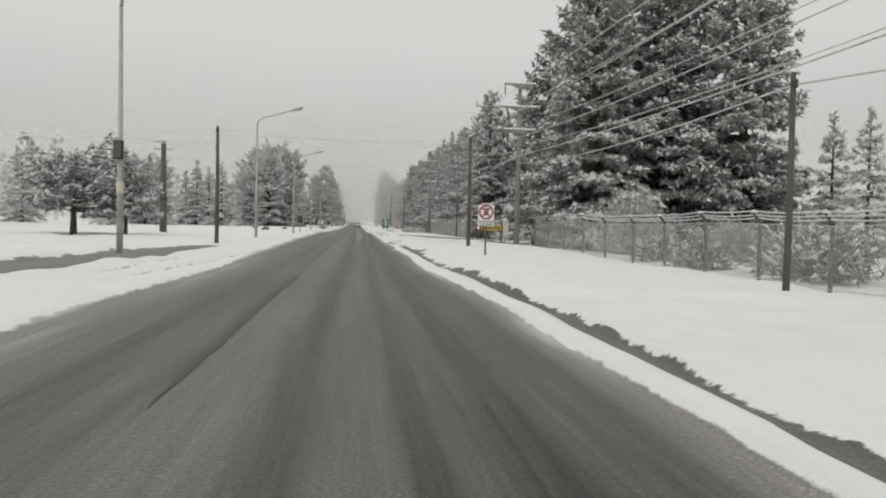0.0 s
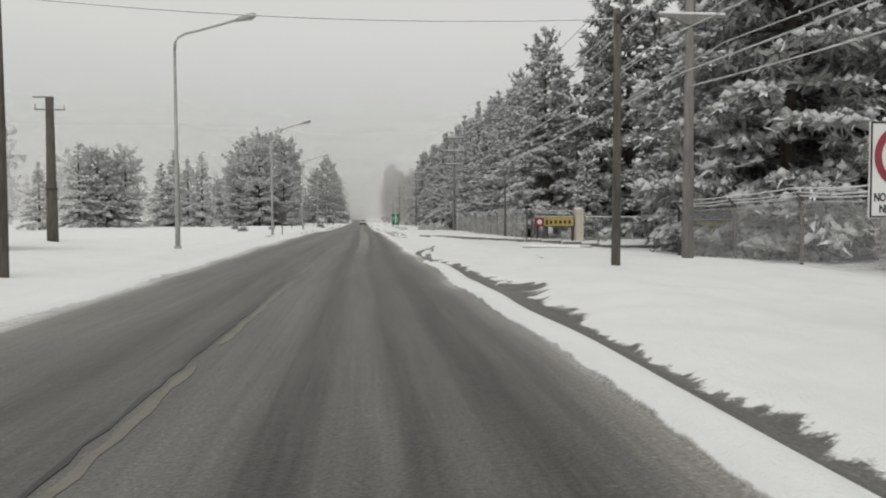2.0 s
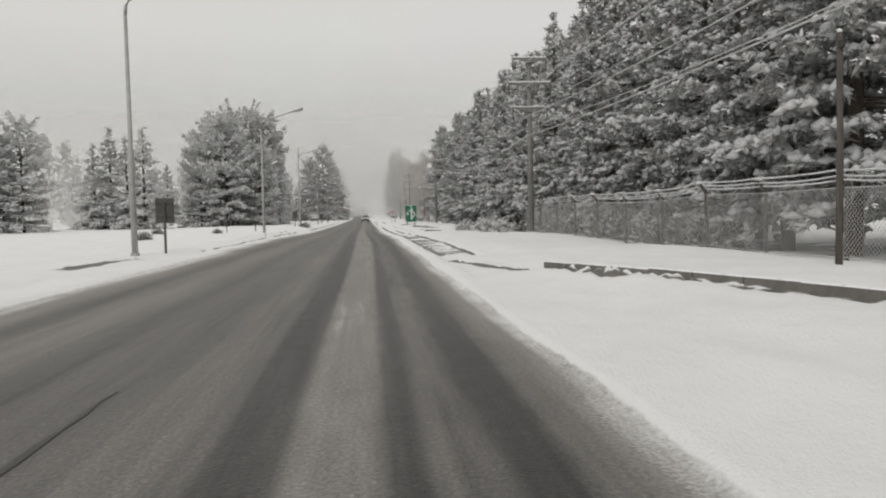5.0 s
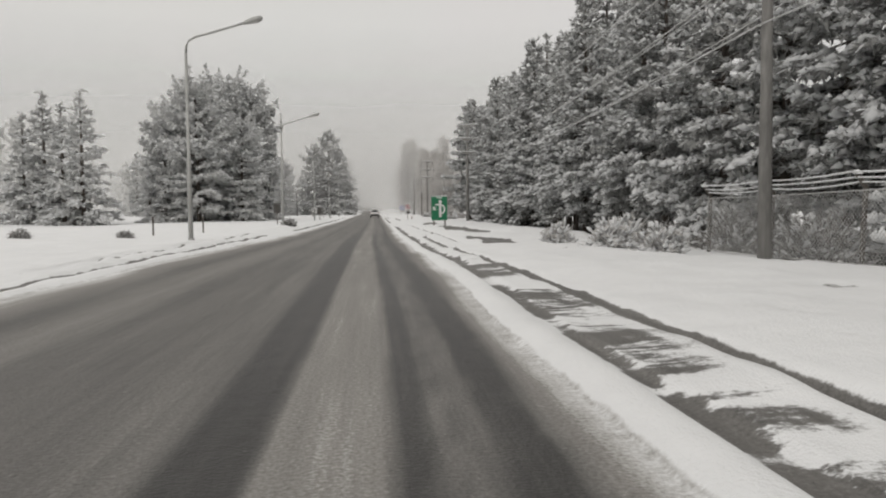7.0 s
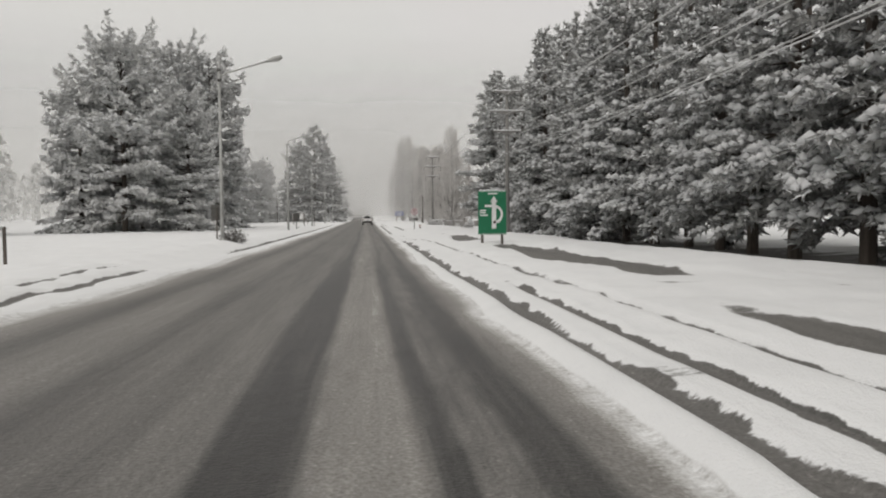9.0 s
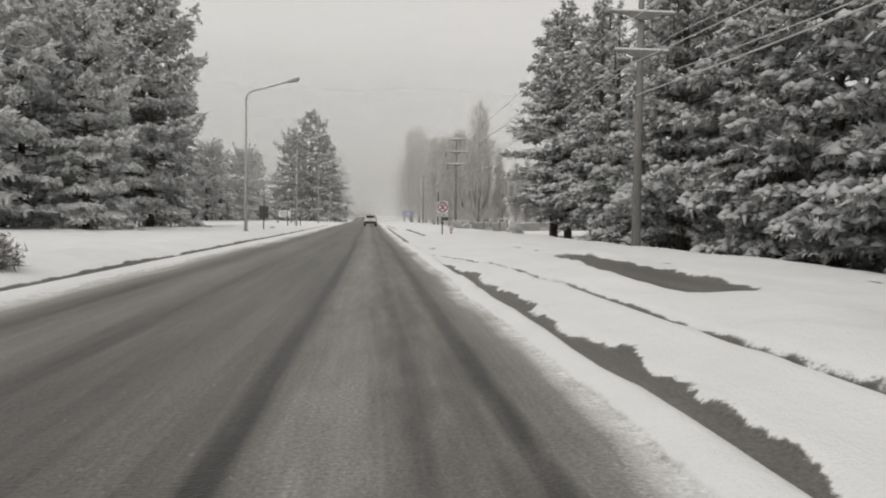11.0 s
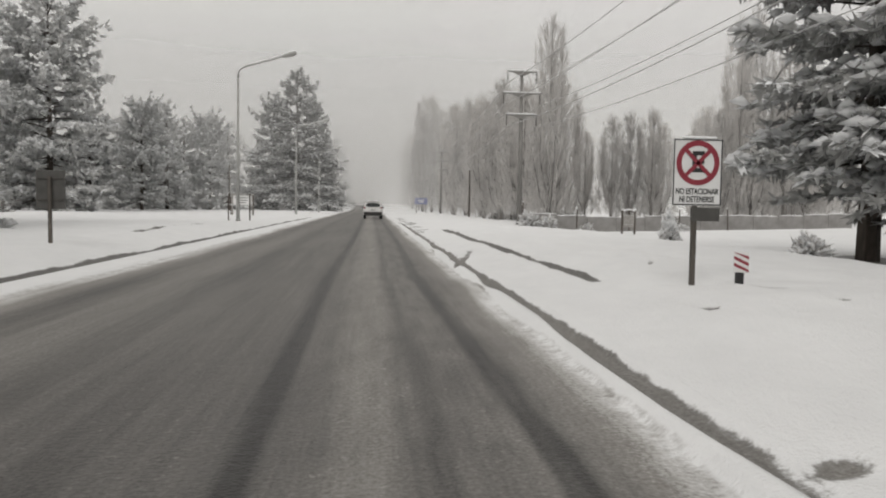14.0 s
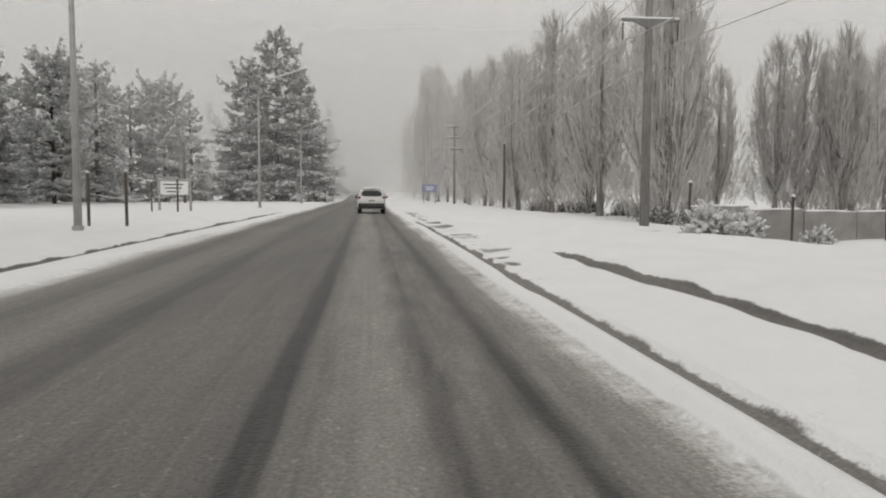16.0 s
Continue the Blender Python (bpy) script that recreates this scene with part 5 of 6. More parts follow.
for z, half in zip(ARMS, ARM_HALF):
    for s in (0.06 - half, half - 0.06):
        wire_run([(x + s, y - 0.13, gz(x, y) + z - 0.66) for x, y in POLES], 0.75, 0.017, "snow-coated power line wire between the poles")
wire_run([(x - 0.15, y, gz(x, y) + 5.2) for x, y in POLES[:4]], 0.5, 0.021, "sagging telephone cable along the power poles")
wire_run([(-7.2, 35.8, 5.62), (5.43, 36.4, 5.66)], 0.22, 0.016, "cable stretched across the road between two poles")
wire_run([(-36.0, 33.0, 6.5), (-7.2, 35.8, 5.10)], 0.35, 0.016, "cable from the road pole to the field")
wire_run([(-36.0, 33.0, 6.25), (-7.2, 35.8, 4.98)], 0.40, 0.016, "cable from the road pole to the field")
wire_run([(13.5, -12.0, 4.3), (7.8, 11.6, 4.05), (8.8, 40.1, 4.9)], 0.35, 0.020, "snowy cable along the fence")

# ---- no-stopping signs ----
def ring_disc(g, c, r0, r1, y, n=36):
    vs = []
    for k in range(n):
        a = 6.2832 * k / n
        for r in (r0, r1):
            for yy in (y, y + 0.003):
                vs.append((c[0] + math.cos(a) * r, yy, c[1] + math.sin(a) * r))
    fs = []
    for k in range(n):
        a, b = 4 * k, 4 * ((k + 1) % n)
        fs += [(a, a + 2, b + 2, b), (a + 1, b + 1, b + 3, a + 3), (a, b, b + 1, a + 1), (a + 2, a + 3, b + 3, b + 2)]
    return g.add(vs, fs)


def lettering(name, body, size, mat, parent, at, label="", bold=0.0, narrow=1.0):
    cu = bpy.data.curves.new(name, "FONT")
    cu.body, cu.size, cu.align_x, cu.align_y = body, size, "CENTER", "CENTER"
    cu.extrude, cu.offset = 0.0015, bold
    ob = bpy.data.objects.new(name, cu)
    me = bpy.data.meshes.new_from_object(ob)
    me.transform(Matrix.Translation(at) @ Matrix.Rotation(radians(90), 4, "X") @ Matrix.Diagonal((narrow, 1, 1, 1)))
    bpy.data.objects.remove(ob)
    me.materials.clear()
    me.materials.append(mat)
    o = new(name, me)
    o.parent = parent
    return tagged(o, label) if label else o


def no_stopping_sign(x, y, base, label, extra):
    """Board 0.60 by 0.78 m; the struck-out letter E in a red ring, two lines of black words."""
    t = thing("traffic_sign", label, "traffic sign", Matrix.Translation((x, y, gz(x, y) - 0.03)) @ Matrix.Scale(1.1, 4), "no-stopping signs")
    part("post", Geo().box((0, 0.05, (base + 0.3) / 2 - 0.15), (0.058, 0.058, base + 0.8), 0.008), M_POLE, t)
    b = part("board", Geo().box((0, 0, base + 0.39), (0.60, 0.018, 0.78), 0.004), M_WHITE, t, "white sheet-metal board")
    f = Geo()
    for c, s in (((0, -0.012, base + 0.77), (0.59, 0.006, 0.014)), ((0, -0.012, base + 0.012), (0.59, 0.006, 0.014)), ((-0.289, -0.012, base + 0.39), (0.014, 0.006, 0.744)), ((0.289, -0.012, base + 0.39), (0.014, 0.006, 0.744))):
        f.box(c, s)
    part("border", f, M_BLACK, b, "thin black border")
    cz = base + 0.50
    part("ring", ring_disc(Geo(), (0, cz), 0.200, 0.262, -0.0145), M_RED, b, "red ring")
    for k in (45, -45):
        part("slash", Geo().box((0, -0.0175, cz), (0.42, 0.004, 0.045), 0, Matrix.Rotation(radians(k), 3, "Y")), M_RED, b)
    lettering("letter", "E", 0.33, M_BLACK, b, (0, -0.0135, cz), bold=0.010)
    lettering("lettering", "NO ESTACIONAR", 0.094, M_BLACK, b, (0, -0.0125, base + 0.165), bold=0.002, narrow=0.70)
    lettering("lettering", "NI DETENERSE", 0.094, M_BLACK, b, (0, -0.0125, base + 0.072), bold=0.002, narrow=0.70)
    part("snow_cap", Geo().box((0.02, 0.0, base + 0.795), (0.42, 0.03, 0.03), 0.012), M_SNOW, t)
    if extra:
        part("lower_plate", Geo().box((0.12, 0.02, base - 0.10), (0.36, 0.01, 0.16), 0.003), M_GREY, t, "dark blank plate below the board")
    return t


no_stopping_sign(4.62, 26.6, 1.04, "white no-stopping sign with a red struck-out ring on a post", False)
no_stopping_sign(4.04, 165.8, 0.97, "white no-stopping sign with black words beside a hazard marker", True)

for x, y, low in ((-6.45, 79.6, 0), (-6.9, 173.0, 0.26), (-7.9, 140.0, 0)):
    t = thing("traffic_sign", "back of a traffic sign on a thin post, dark and unlettered", "traffic sign", Matrix.Translation((x, y, gz(x, y) - 0.03 - low)), "signs seen from behind")
    part("post", Geo().box((0, -0.05, 0.75), (0.07, 0.07, 1.9), 0.008), M_POLE, t)
    part("board", Geo().box((0, 0, 1.42), (0.60, 0.02, 0.82), 0.005), M_GREY, t)
    part("rail", Geo().box((0, -0.02, 1.65), (0.5, 0.03, 0.04), 0.004), M_IRON, t)
    part("rail", Geo().box((0, -0.02, 1.20), (0.5, 0.03, 0.04), 0.004), M_IRON, t)

mk = thing("hazard_marker", "small red and white striped hazard marker on a stub post", "hazard marker", Matrix.Translation((4.52, 165.5, gz(4.52, 165.5) - 0.16)))
part("post", Geo().box((0, 0.03, 0.12), (0.10, 0.06, 0.5), 0.01), M_BLACK, mk)
pl = part("plate", Geo().box((0, 0, 0.44), (0.20, 0.02, 0.26), 0.006), M_WHITE, mk, "white plate with slanting red stripes")
for k in range(3):
    z = 0.36 + 0.085 * k
    vs = [(-0.098, -0.013, z + 0.035), (0.098, -0.013, z - 0.055), (0.098, -0.013, z - 0.015), (-0.098, -0.013, z + 0.075)]
    vs = [(p[0], p[1], min(max(p[2], 0.312), 0.568)) for p in vs]
    part("stripe", Geo().add(vs + [(p[0], -0.010, p[2]) for p in vs], [(0, 1, 2, 3), (4, 7, 6, 5), (0, 4, 5, 1), (1, 5, 6, 2), (2, 6, 7, 3), (3, 7, 4, 0)]), M_RED, pl)

# ---- green junction sign ----
gs = thing("direction_sign", "green road direction sign with a white junction arrow on two posts", "direction sign", Matrix.Translation((4.62, 128.6, gz(4.62, 128.6) - 0.36)) @ Matrix.Scale(1.07, 4))
for x in (-0.36, 0.36):
    part("post", Geo().box((x, 0.05, 0.65), (0.085, 0.085, 1.9), 0.008), M_POLE, gs)
bd = part("board", Geo().box((0, 0, 1.42), (1.02, 0.022, 1.58), 0.01), M_GREEN, gs, "green sheet-metal board")
part("stem", Geo().box((0.06, -0.014, 1.34), (0.16, 0.006, 0.98)), M_WHITE, bd, "white arrow stem")
part("arrow_head", Geo().add([(-0.07, -0.017, 1.80), (0.19, -0.017, 1.80), (0.06, -0.017, 2.02), (-0.07, -0.012, 1.80), (0.19, -0.012, 1.80), (0.06, -0.012, 2.02)], [(0, 1, 2), (3, 5, 4), (0, 3, 4, 1), (1, 4, 5, 2), (2, 5, 3, 0)]), M_WHITE, bd)
part("branch", Geo().box((-0.12, -0.0135, 1.66), (0.30, 0.005, 0.09)), M_WHITE, bd)
lp = Geo()
vs, n = [], 18
for k in range(n + 1):
    a = radians(92 - 196 * k / n)
    for r, o in ((0.235, -0.017), (0.330, -0.017), (0.330, -0.012), (0.235, -0.012)):
        vs.append((0.10 + math.cos(a) * r * 0.86, o, 1.36 + math.sin(a) * r))
lp.add(vs, [(4 * k + q, 4 * k + (q + 1) % 4, 4 * k + 4 + (q + 1) % 4, 4 * k + 4 + q) for k in range(n) for q in range(4)] + [(0, 1, 2, 3), (4 * n + 3, 4 * n + 2, 4 * n + 1, 4 * n)])
part("loop", lp, M_WHITE, bd, "white loop of the junction arrow")
for x, z, w in ((0.02, 2.10, 0.34), (-0.34, 1.50, 0.24), (-0.30, 1.33, 0.28), (-0.34, 1.42, 0.20)):
    part("word_bar", Geo().box((x, -0.0125, z), (w, 0.004, 0.05)), M_WHITE, bd)
part("border", Geo().box((0, -0.0125, 2.185), (0.98, 0.004, 0.018)), M_WHITE, bd)
part("border", Geo().box((0, -0.0125, 0.655), (0.98, 0.004, 0.018)), M_WHITE, bd)
part("snow_cap", Geo().box((0, 0, 2.225), (0.95, 0.03, 0.035), 0.012), M_SNOW, gs)

# ---- blue sign, board on the far side, kiosk ----
bs = thing("direction_sign", "blue roadside sign board on two posts under the poplars", "direction sign", Matrix.Translation((7.3, 268.0, gz(7.3, 268.0))))
for x in (-0.7, 0.7):
    part("post", Geo().box((x, 0.05, 0.9), (0.10, 0.10, 2.6), 0.01), M_POLE, bs)
b2 = part("board", Geo().box((0, 0, 1.85), (1.9, 0.03, 0.95), 0.01), M_BLUE, bs)
for k, w in ((0.12, 1.1), (-0.14, 0.8)):
    part("word_bar", Geo().box((0, -0.018, 1.85 + k), (w, 0.006, 0.14)), M_WHITE, b2)

wb = thing("notice_board", "white notice board in a timber frame in the snow", "notice board", Matrix.Translation((-11.0, 220.5, gz(-11.0, 220.5))))
for x in (-0.85, 0.85):
    part("post", Geo().box((x, 0, 0.75), (0.12, 0.12, 2.1), 0.012), M_CONC, wb)
p3 = part("panel", Geo().box((-0.05, 0, 1.25), (1.56, 0.04, 0.75), 0.008), M_WHITE, wb)
part("rail", Geo().box((0, 0, 1.72), (1.9, 0.10, 0.10), 0.01), M_CONC, wb)
for k in range(3):
    part("word_bar", Geo().box((-0.08, -0.024, 1.45 - 0.2 * k), (1.1 - 0.2 * k, 0.006, 0.07)), M_GREY, p3)
ks = thing("notice_board", "small slatted notice board between two posts, snow along its arched top", "notice board", pose(12.15, 191.0, gz(12.15, 191.0), 0, 0, 20))
for x in (-0.38, 0.38):
    post = part("post", Geo().box((x, 0, 0.45), (0.08, 0.08, 1.4), 0.012), M_WOOD, ks)
    part("snow_cap", Geo().box((x, 0, 1.185), (0.13, 0.13, 0.08), 0.035), M_SNOW, post)
for k in range(4):
    part("board", Geo().box((0, 0.0, 0.40 + 0.15 * k), (0.68, 0.03, 0.135), 0.008), M_CONC, ks)
arch = [(-0.36 + 0.072 * k, 0, 1.08 + 0.06 * math.cos(2.2 * (k - 5) / 5)) for k in range(11)]
part("top_rail", Geo().tube(arch, 0.03, 6), M_WOOD, ks)
part("snow_strip", Geo().tube([(x, y, z + 0.045) for x, y, z in arch], 0.04, 6), M_SNOW, ks)

# ---- fences ----
def fence_post(h, lean=1):
    t = thing("fence_post", "dark concrete fence post with a bent top for barbed wire", "fence post", group="fence posts")
    w = 0.085 if h > 1.4 else 0.06
    part("post", Geo().box((0, 0, h / 2 - 0.2), (w, w, h + 0.4), 0.012), M_POLE if h > 1.4 else M_WOOD, t)
    if h < 1.4:
        part("snow_cap", Geo().blob((0, 0, h + 0.01), (0.06, 0.06, 0.05), random.Random(5), 2, 6, 0.2, 0.5), M_SNOW, t)
        return tagged(t, "thin timber fence post with a cap of snow", "fence post", "fence posts")
    part("outrigger", Geo().tube([(0, 0, h - 0.03), (-0.16 * lean, 0, h + 0.17), (-0.24 * lean, 0, h + 0.26)], [0.05, 0.045, 0.04], 6), M_POLE, t)
    part("snow_cap", Geo().blob((-0.18 * lean, 0, h + 0.24), (0.10, 0.10, 0.07), random.Random(5), 2, 6, 0.2, 0.5), M_SNOW, t)
    return t


def link_panel(length, h):
    """Chain link: two sets of slanting wires clipped to the panel."""
    g, s = Geo(), 0.11
    def bar(p, q):
        g.tube([p, q], 0.0048, 3, False)
    n = int((length + h) / s)
    for i in range(n + 1):
        o = i * s - h
        a, b = max(o, 0.0), min(o + h, length)
        if b - a > 0.02:
            bar((0, a, a - o + 0.03), (0, b, b - o + 0.03))
            bar((0.012, a, h - (a - o) + 0.03), (0.012, b, h - (b - o) + 0.03))
    g.tube([(0, 0, h + 0.03), (0, length, h + 0.03)], 0.012, 5)
    g.tube([(0, 0, 0.05), (0, length, 0.05)], 0.010, 5)
    return g


def fence(run, h, label, lean=1):
    """Posts, wire netting and three strands of barbed wire along a line of points."""
    pts = []
    for (x0, y0), (x1, y1) in zip(run, run[1:]):
        d = math.hypot(x1 - x0, y1 - y0)
        n = max(1, round(d / 3.3))
        for i in range(n):
            pts.append((x0 + (x1 - x0) * i / n, y0 + (y1 - y0) * i / n))
    pts.append(run[-1])
    proto, cache = None, {}
    for k, (x, y) in enumerate(pts):
        m = Matrix.Translation((x, y, gz(x, y))) @ Matrix.Rotation(radians(random.uniform(-2.5, 2.5)), 4, "X") @ Matrix.Rotation(radians(random.uniform(-2, 2)), 4, "Y")
        if proto is None:
            proto = fence_post(h, lean)
            proto.matrix_basis = m
        else:
            copy_thing(proto, m)
    t = thing("wire_fence", label, "fence")
    for k, ((x0, y0), (x1, y1)) in enumerate(zip(pts, pts[1:])):
        d = math.hypot(x1 - x0, y1 - y0)
        key = round(d, 2)
        if key not in cache:
            cache[key] = link_panel(d, h - 0.15).mesh("netting")
        p = part("netting", cache[key], M_LINK, t, "rimed chain-link netting")
        z0, z1 = gz(x0, y0), gz(x1, y1)
        p.matrix_basis = Matrix.Translation((x0 - 0.07, y0, z0 + 0.02)) @ Matrix.Rotation(math.atan2(-(x1 - x0), y1 - y0), 4, "Z") @ Matrix.Shear("XY", 4, (0, 0)) @ Matrix.Rotation(math.atan2(z1 - z0, d), 4, "X")
    for k, (o, dz) in enumerate(((0.06, 0.06), (0.15, 0.15), (0.24, 0.26)) if h > 1.4 else ()):
        line = []
        for (x0, y0), (x1, y1) in zip(pts, pts[1:]):
            a, b = (x0 - o * lean, y0, gz(x0, y0) + h + dz), (x1 - o * lean, y1, gz(x1, y1) + h + dz)
            line += sag_points(a, b, 0.03 + 0.05 * random.random(), 4)[(1 if line else 0):]
        part("barbed_wire", Geo().tube(line, 0.013, 5), M_WIRE, t, "barbed wire thick with snow")
        part("snow_strip", Geo().tube([Vector(p) + Vector((0, 0, 0.015)) for p in line], 0.012, 5), M_SNOW, t)
    return t


fence([(10.9, -3.0), (11.2, 12.0), (11.1, 28.0), (11.2, 45.5)], 1.72, "chain-link fence with snowy barbed wire along the yard")
fence([(11.2, 46.0), (13.6, 46.5)], 1.72, "short return of the yard fence beside the entrance")
fence([(10.1, 66.0), (9.9, 75.0), (9.7, 98.0)], 1.62, "chain-link fence with snowy barbed wire past the entrance")
fence([(10.3, 65.6), (12.9, 65.4)], 1.62, "fence panel carrying the yellow sign beside the gate")


def low_wall(x0, y0, x1, y1, h):
    """A low wall of cast panels along the poplar field, a little snow on its top."""
    t = thing("low_wall", "low wall of stained grey concrete panels with a lip of snow", "wall")
    d, turn = math.hypot(x1 - x0, y1 - y0), math.atan2(y1 - y0, x1 - x0)
    n, rng = round(d / 1.9), random.Random(31)
    for k in range(n):
        u = (k + 0.5) / n
        x, y = x0 + (x1 - x0) * u, y0 + (y1 - y0) * u
        m = Matrix.Translation((x, y, gz(x, y))) @ Matrix.Rotation(turn, 4, "Z") @ Matrix.Rotation(radians(rng.uniform(-0.8, 0.8)), 4, "Y")
        top = h + rng.uniform(-0.05, 0.04)
        p = part("panel", Geo().box((0, rng.uniform(-0.02, 0.02), top / 2 - 0.15), (d / n - 0.02, 0.10, top + 0.3), 0.012), M_WALL, t)
        p.matrix_basis = m
        part("snow_strip", Geo().blob((0, 0, top + 0.005), (d / n * 0.49, 0.06, 0.035), rng, 3, 10, 0.25, 0.6), M_SNOW, p)


low_wall(8.4, 196.8, 30.0, 200.4, 0.86)
proto = fence_post(1.25)
proto.matrix_basis = Matrix.Translation((11.2, 196.6, gz(11.2, 196.6)))
for x, y in ((8.0, 196.0), (14.4, 197.2), (17.6, 197.8), (20.8, 198.3)):
    copy_thing(proto, Matrix.Translation((x, y, gz(x, y))) @ Matrix.Rotation(radians(random.uniform(-3, 3)), 4, "Y"))

# ---- yard entrance ----
pil = thing("gate_pillar", "cream rendered gate pillar with snow on top", "pillar", Matrix.Translation((13.25, 65.3, gz(13.25, 65.3))))
part("shaft", Geo().box((0, 0, 0.85), (0.48, 0.48, 2.1), 0.02), M_CREAM, pil)
part("cap", Geo().box((0, 0, 1.93), (0.56, 0.56, 0.07), 0.015), M_CREAM, pil)
part("snow_cap", Geo().blob((0, 0, 1.97), (0.30, 0.30, 0.14), random.Random(9), 3, 8, 0.12, 0.9), M_SNOW, pil, shade=True)
copy_thing(pil, Matrix.Translation((13.9, 46.7, gz(13.9, 46.7))))


def yard_gate(x, y, w, label):
    t = thing("yard_gate", label, "gate", Matrix.Translation((x, y, gz(x, y))))
    f = Geo().box((w / 2, 0, 1.45), (w, 0.06, 0.06), 0.01).box((w / 2, 0, 0.15), (w, 0.06, 0.06), 0.01).box((0.03, 0, 0.8), (0.06, 0.06, 1.36), 0.01).box((w - 0.03, 0, 0.8), (0.06, 0.06, 1.36), 0.01)
    part("gate_frame", f, M_RIME, t)
    n = int(w / 0.16)
    pk = Geo().box((0, 0, 0.8), (0.045, 0.03, 1.26), 0.005).mesh("picket")
    for i in range(1, n):
        p = part("picket", pk, M_RIME, t)
        p.matrix_basis = Matrix.Translation((w * i / n, 0, 0))
    part("rail", Geo().box((w / 2, 0, 0.85), (w - 0.1, 0.04, 0.05), 0.008), M_RIME, t)
    part("snow_strip", Geo().box((w / 2, 0, 1.50), (w, 0.07, 0.05), 0.02), M_SNOW, t)
    return t


yard_gate(13.6, 65.2, 3.6, "rimed iron yard gate with snow on its rail")
yard_gate(17.3, 65.0, 3.6, "closed rimed iron yard gate with snow on its rail")


def yard_sign(x, y, z, w, label):
    """Red square with a white roundel beside a yellow panel; the maker's word is a dark bar."""
    t = thing("shop_sign", label, "sign", Matrix.Translation((x, y, gz(x, y))))
    for q in (0.12, w - 0.12):
        part("post", Geo().box((q, 0.06, z * 0.5 + 0.1), (0.06, 0.06, z + 0.9), 0.006), M_IRON, t)
    h = 0.52
    part("backing", Geo().box((w / 2, 0.012, z + h / 2), (w + 0.06, 0.02, h + 0.06), 0.005), M_BLACK, t, "dark frame")
    rp = part("red_panel", Geo().box((0.27, -0.004, z + h / 2), (0.52, 0.012, h - 0.02), 0.003), M_RED, t)
    part("roundel", ring_disc(Geo(), (0.27, z + h / 2), 0.02, 0.15, -0.014, 18), M_WHITE, rp)
    yp = part("yellow_panel", Geo().box((0.55 + (w - 0.57) / 2, -0.004, z + h / 2), (w - 0.60, 0.012, h - 0.02), 0.003), M_YELLOW, t)
    k = w - 0.60
    for i, (f, hh) in enumerate(((0.10, 0.30), (0.24, 0.22), (0.40, 0.22), (0.56, 0.22), (0.72, 0.22), (0.88, 0.22))):
        part("mark", Geo().box((0.55 + k * f, -0.0125, z + h / 2 - 0.02), (k * 0.09, 0.005, hh), 0.002), M_BLACK, yp)
    part("snow_strip", Geo().box((w / 2, 0.01, z + h + 0.045), (w, 0.04, 0.04), 0.015), M_SNOW, t)
    return t


yard_sign(10.42, 65.1, 0.83, 2.45, "yellow and red company sign board on the yard fence")
yard_sign(11.35, 46.2, 0.75, 2.1, "yellow and red company sign board by the yard entrance")
Geo()
line = [(3.6, 68.8), (4.2, 66.6), (5.1, 63.9), (6.1, 60.4), (7.2, 57.6), (9.5, 55.6), (13.0, 54.9), (18.0, 54.6)]
kerb = thing("kerb", "low concrete kerb round the yard entrance, half under snow", "kerb", kind="structure")
stone = Geo().box((0.47, 0, 0.0), (0.93, 0.15, 0.26), 0.02).mesh("kerb_stone")
for (x0, y0), (x1, y1) in zip(line, line[1:]):
    d = math.hypot(x1 - x0, y1 - y0)
    n = max(1, round(d / 0.95))
    for i in range(n):
        xx, yy = x0 + (x1 - x0) * i / n, y0 + (y1 - y0) * i / n
        p = part("kerb_stone", stone, M_KERB, kerb)
        p.matrix_basis = Matrix.Translation((xx, yy, float(ground_z(np.array([xx]), np.array([yy]), False)[0]) + 0.05)) @ Matrix.Rotation(math.atan2(y1 - y0, x1 - x0), 4, "Z") @ Matrix.Rotation(radians(random.uniform(-0.8, 0.8)), 4, "Y")

slab = thing("concrete_slab", "low concrete slab by the yard entrance under a cushion of snow", "slab", pose(6.95, 47.1, gz(6.95, 47.1), 0, 0, -38))
part("plate", Geo().box((0, 0, 0.02), (2.3, 1.15, 0.13), 0.02), M_KERB, slab)
part("snow_cap", Geo().box((0, 0, 0.105), (2.24, 1.08, 0.07), 0.034), M_SNOW, slab)

# marker posts on the far side
for x, y in ((-11.5, 118.0), (-9.6, 121.0), (-7.0, 199.3), (-8.35, 200.2), (-8.85, 212.4), (-11.4, 217.4)):
    t = thing("marker_post", "short dark timber marker post in the snow", "post", Matrix.Translation((x, y, gz(x, y))), "marker posts")
    h = 1.0 if y < 150 else 1.55
    part("stake", Geo().box((0, 0, h / 2 - 0.15), (0.075, 0.075, h + 0.3), 0.012), M_WOOD, t)
    part("snow_cap", Geo().blob((0, 0, h), (0.05, 0.05, 0.05), random.Random(3), 2, 6, 0.2, 0.6), M_SNOW, t)

for a, b in (((-8.35, 200.2), (-8.85, 212.4)), ((-8.85, 212.4), (-11.4, 217.4)), ((-11.4, 217.4), (-19.0, 226.0))):
    wire_run([(*a, gz(*a) + 0.95), (*b, gz(*b) + 0.95)], 0.25, 0.014, "snow-covered rope sagging between marker posts")

# tar seam and worn centre line on the asphalt
M_TAR = plain("tar_seam", (0.012, 0.012, 0.012), (0.03, 0.029, 0.028), 0.5, scale=20, bump=0.2)
M_LINE = plain("worn_line_paint", (0.12, 0.113, 0.10), (0.20, 0.187, 0.16), 0.6, scale=14, bump=0.1)


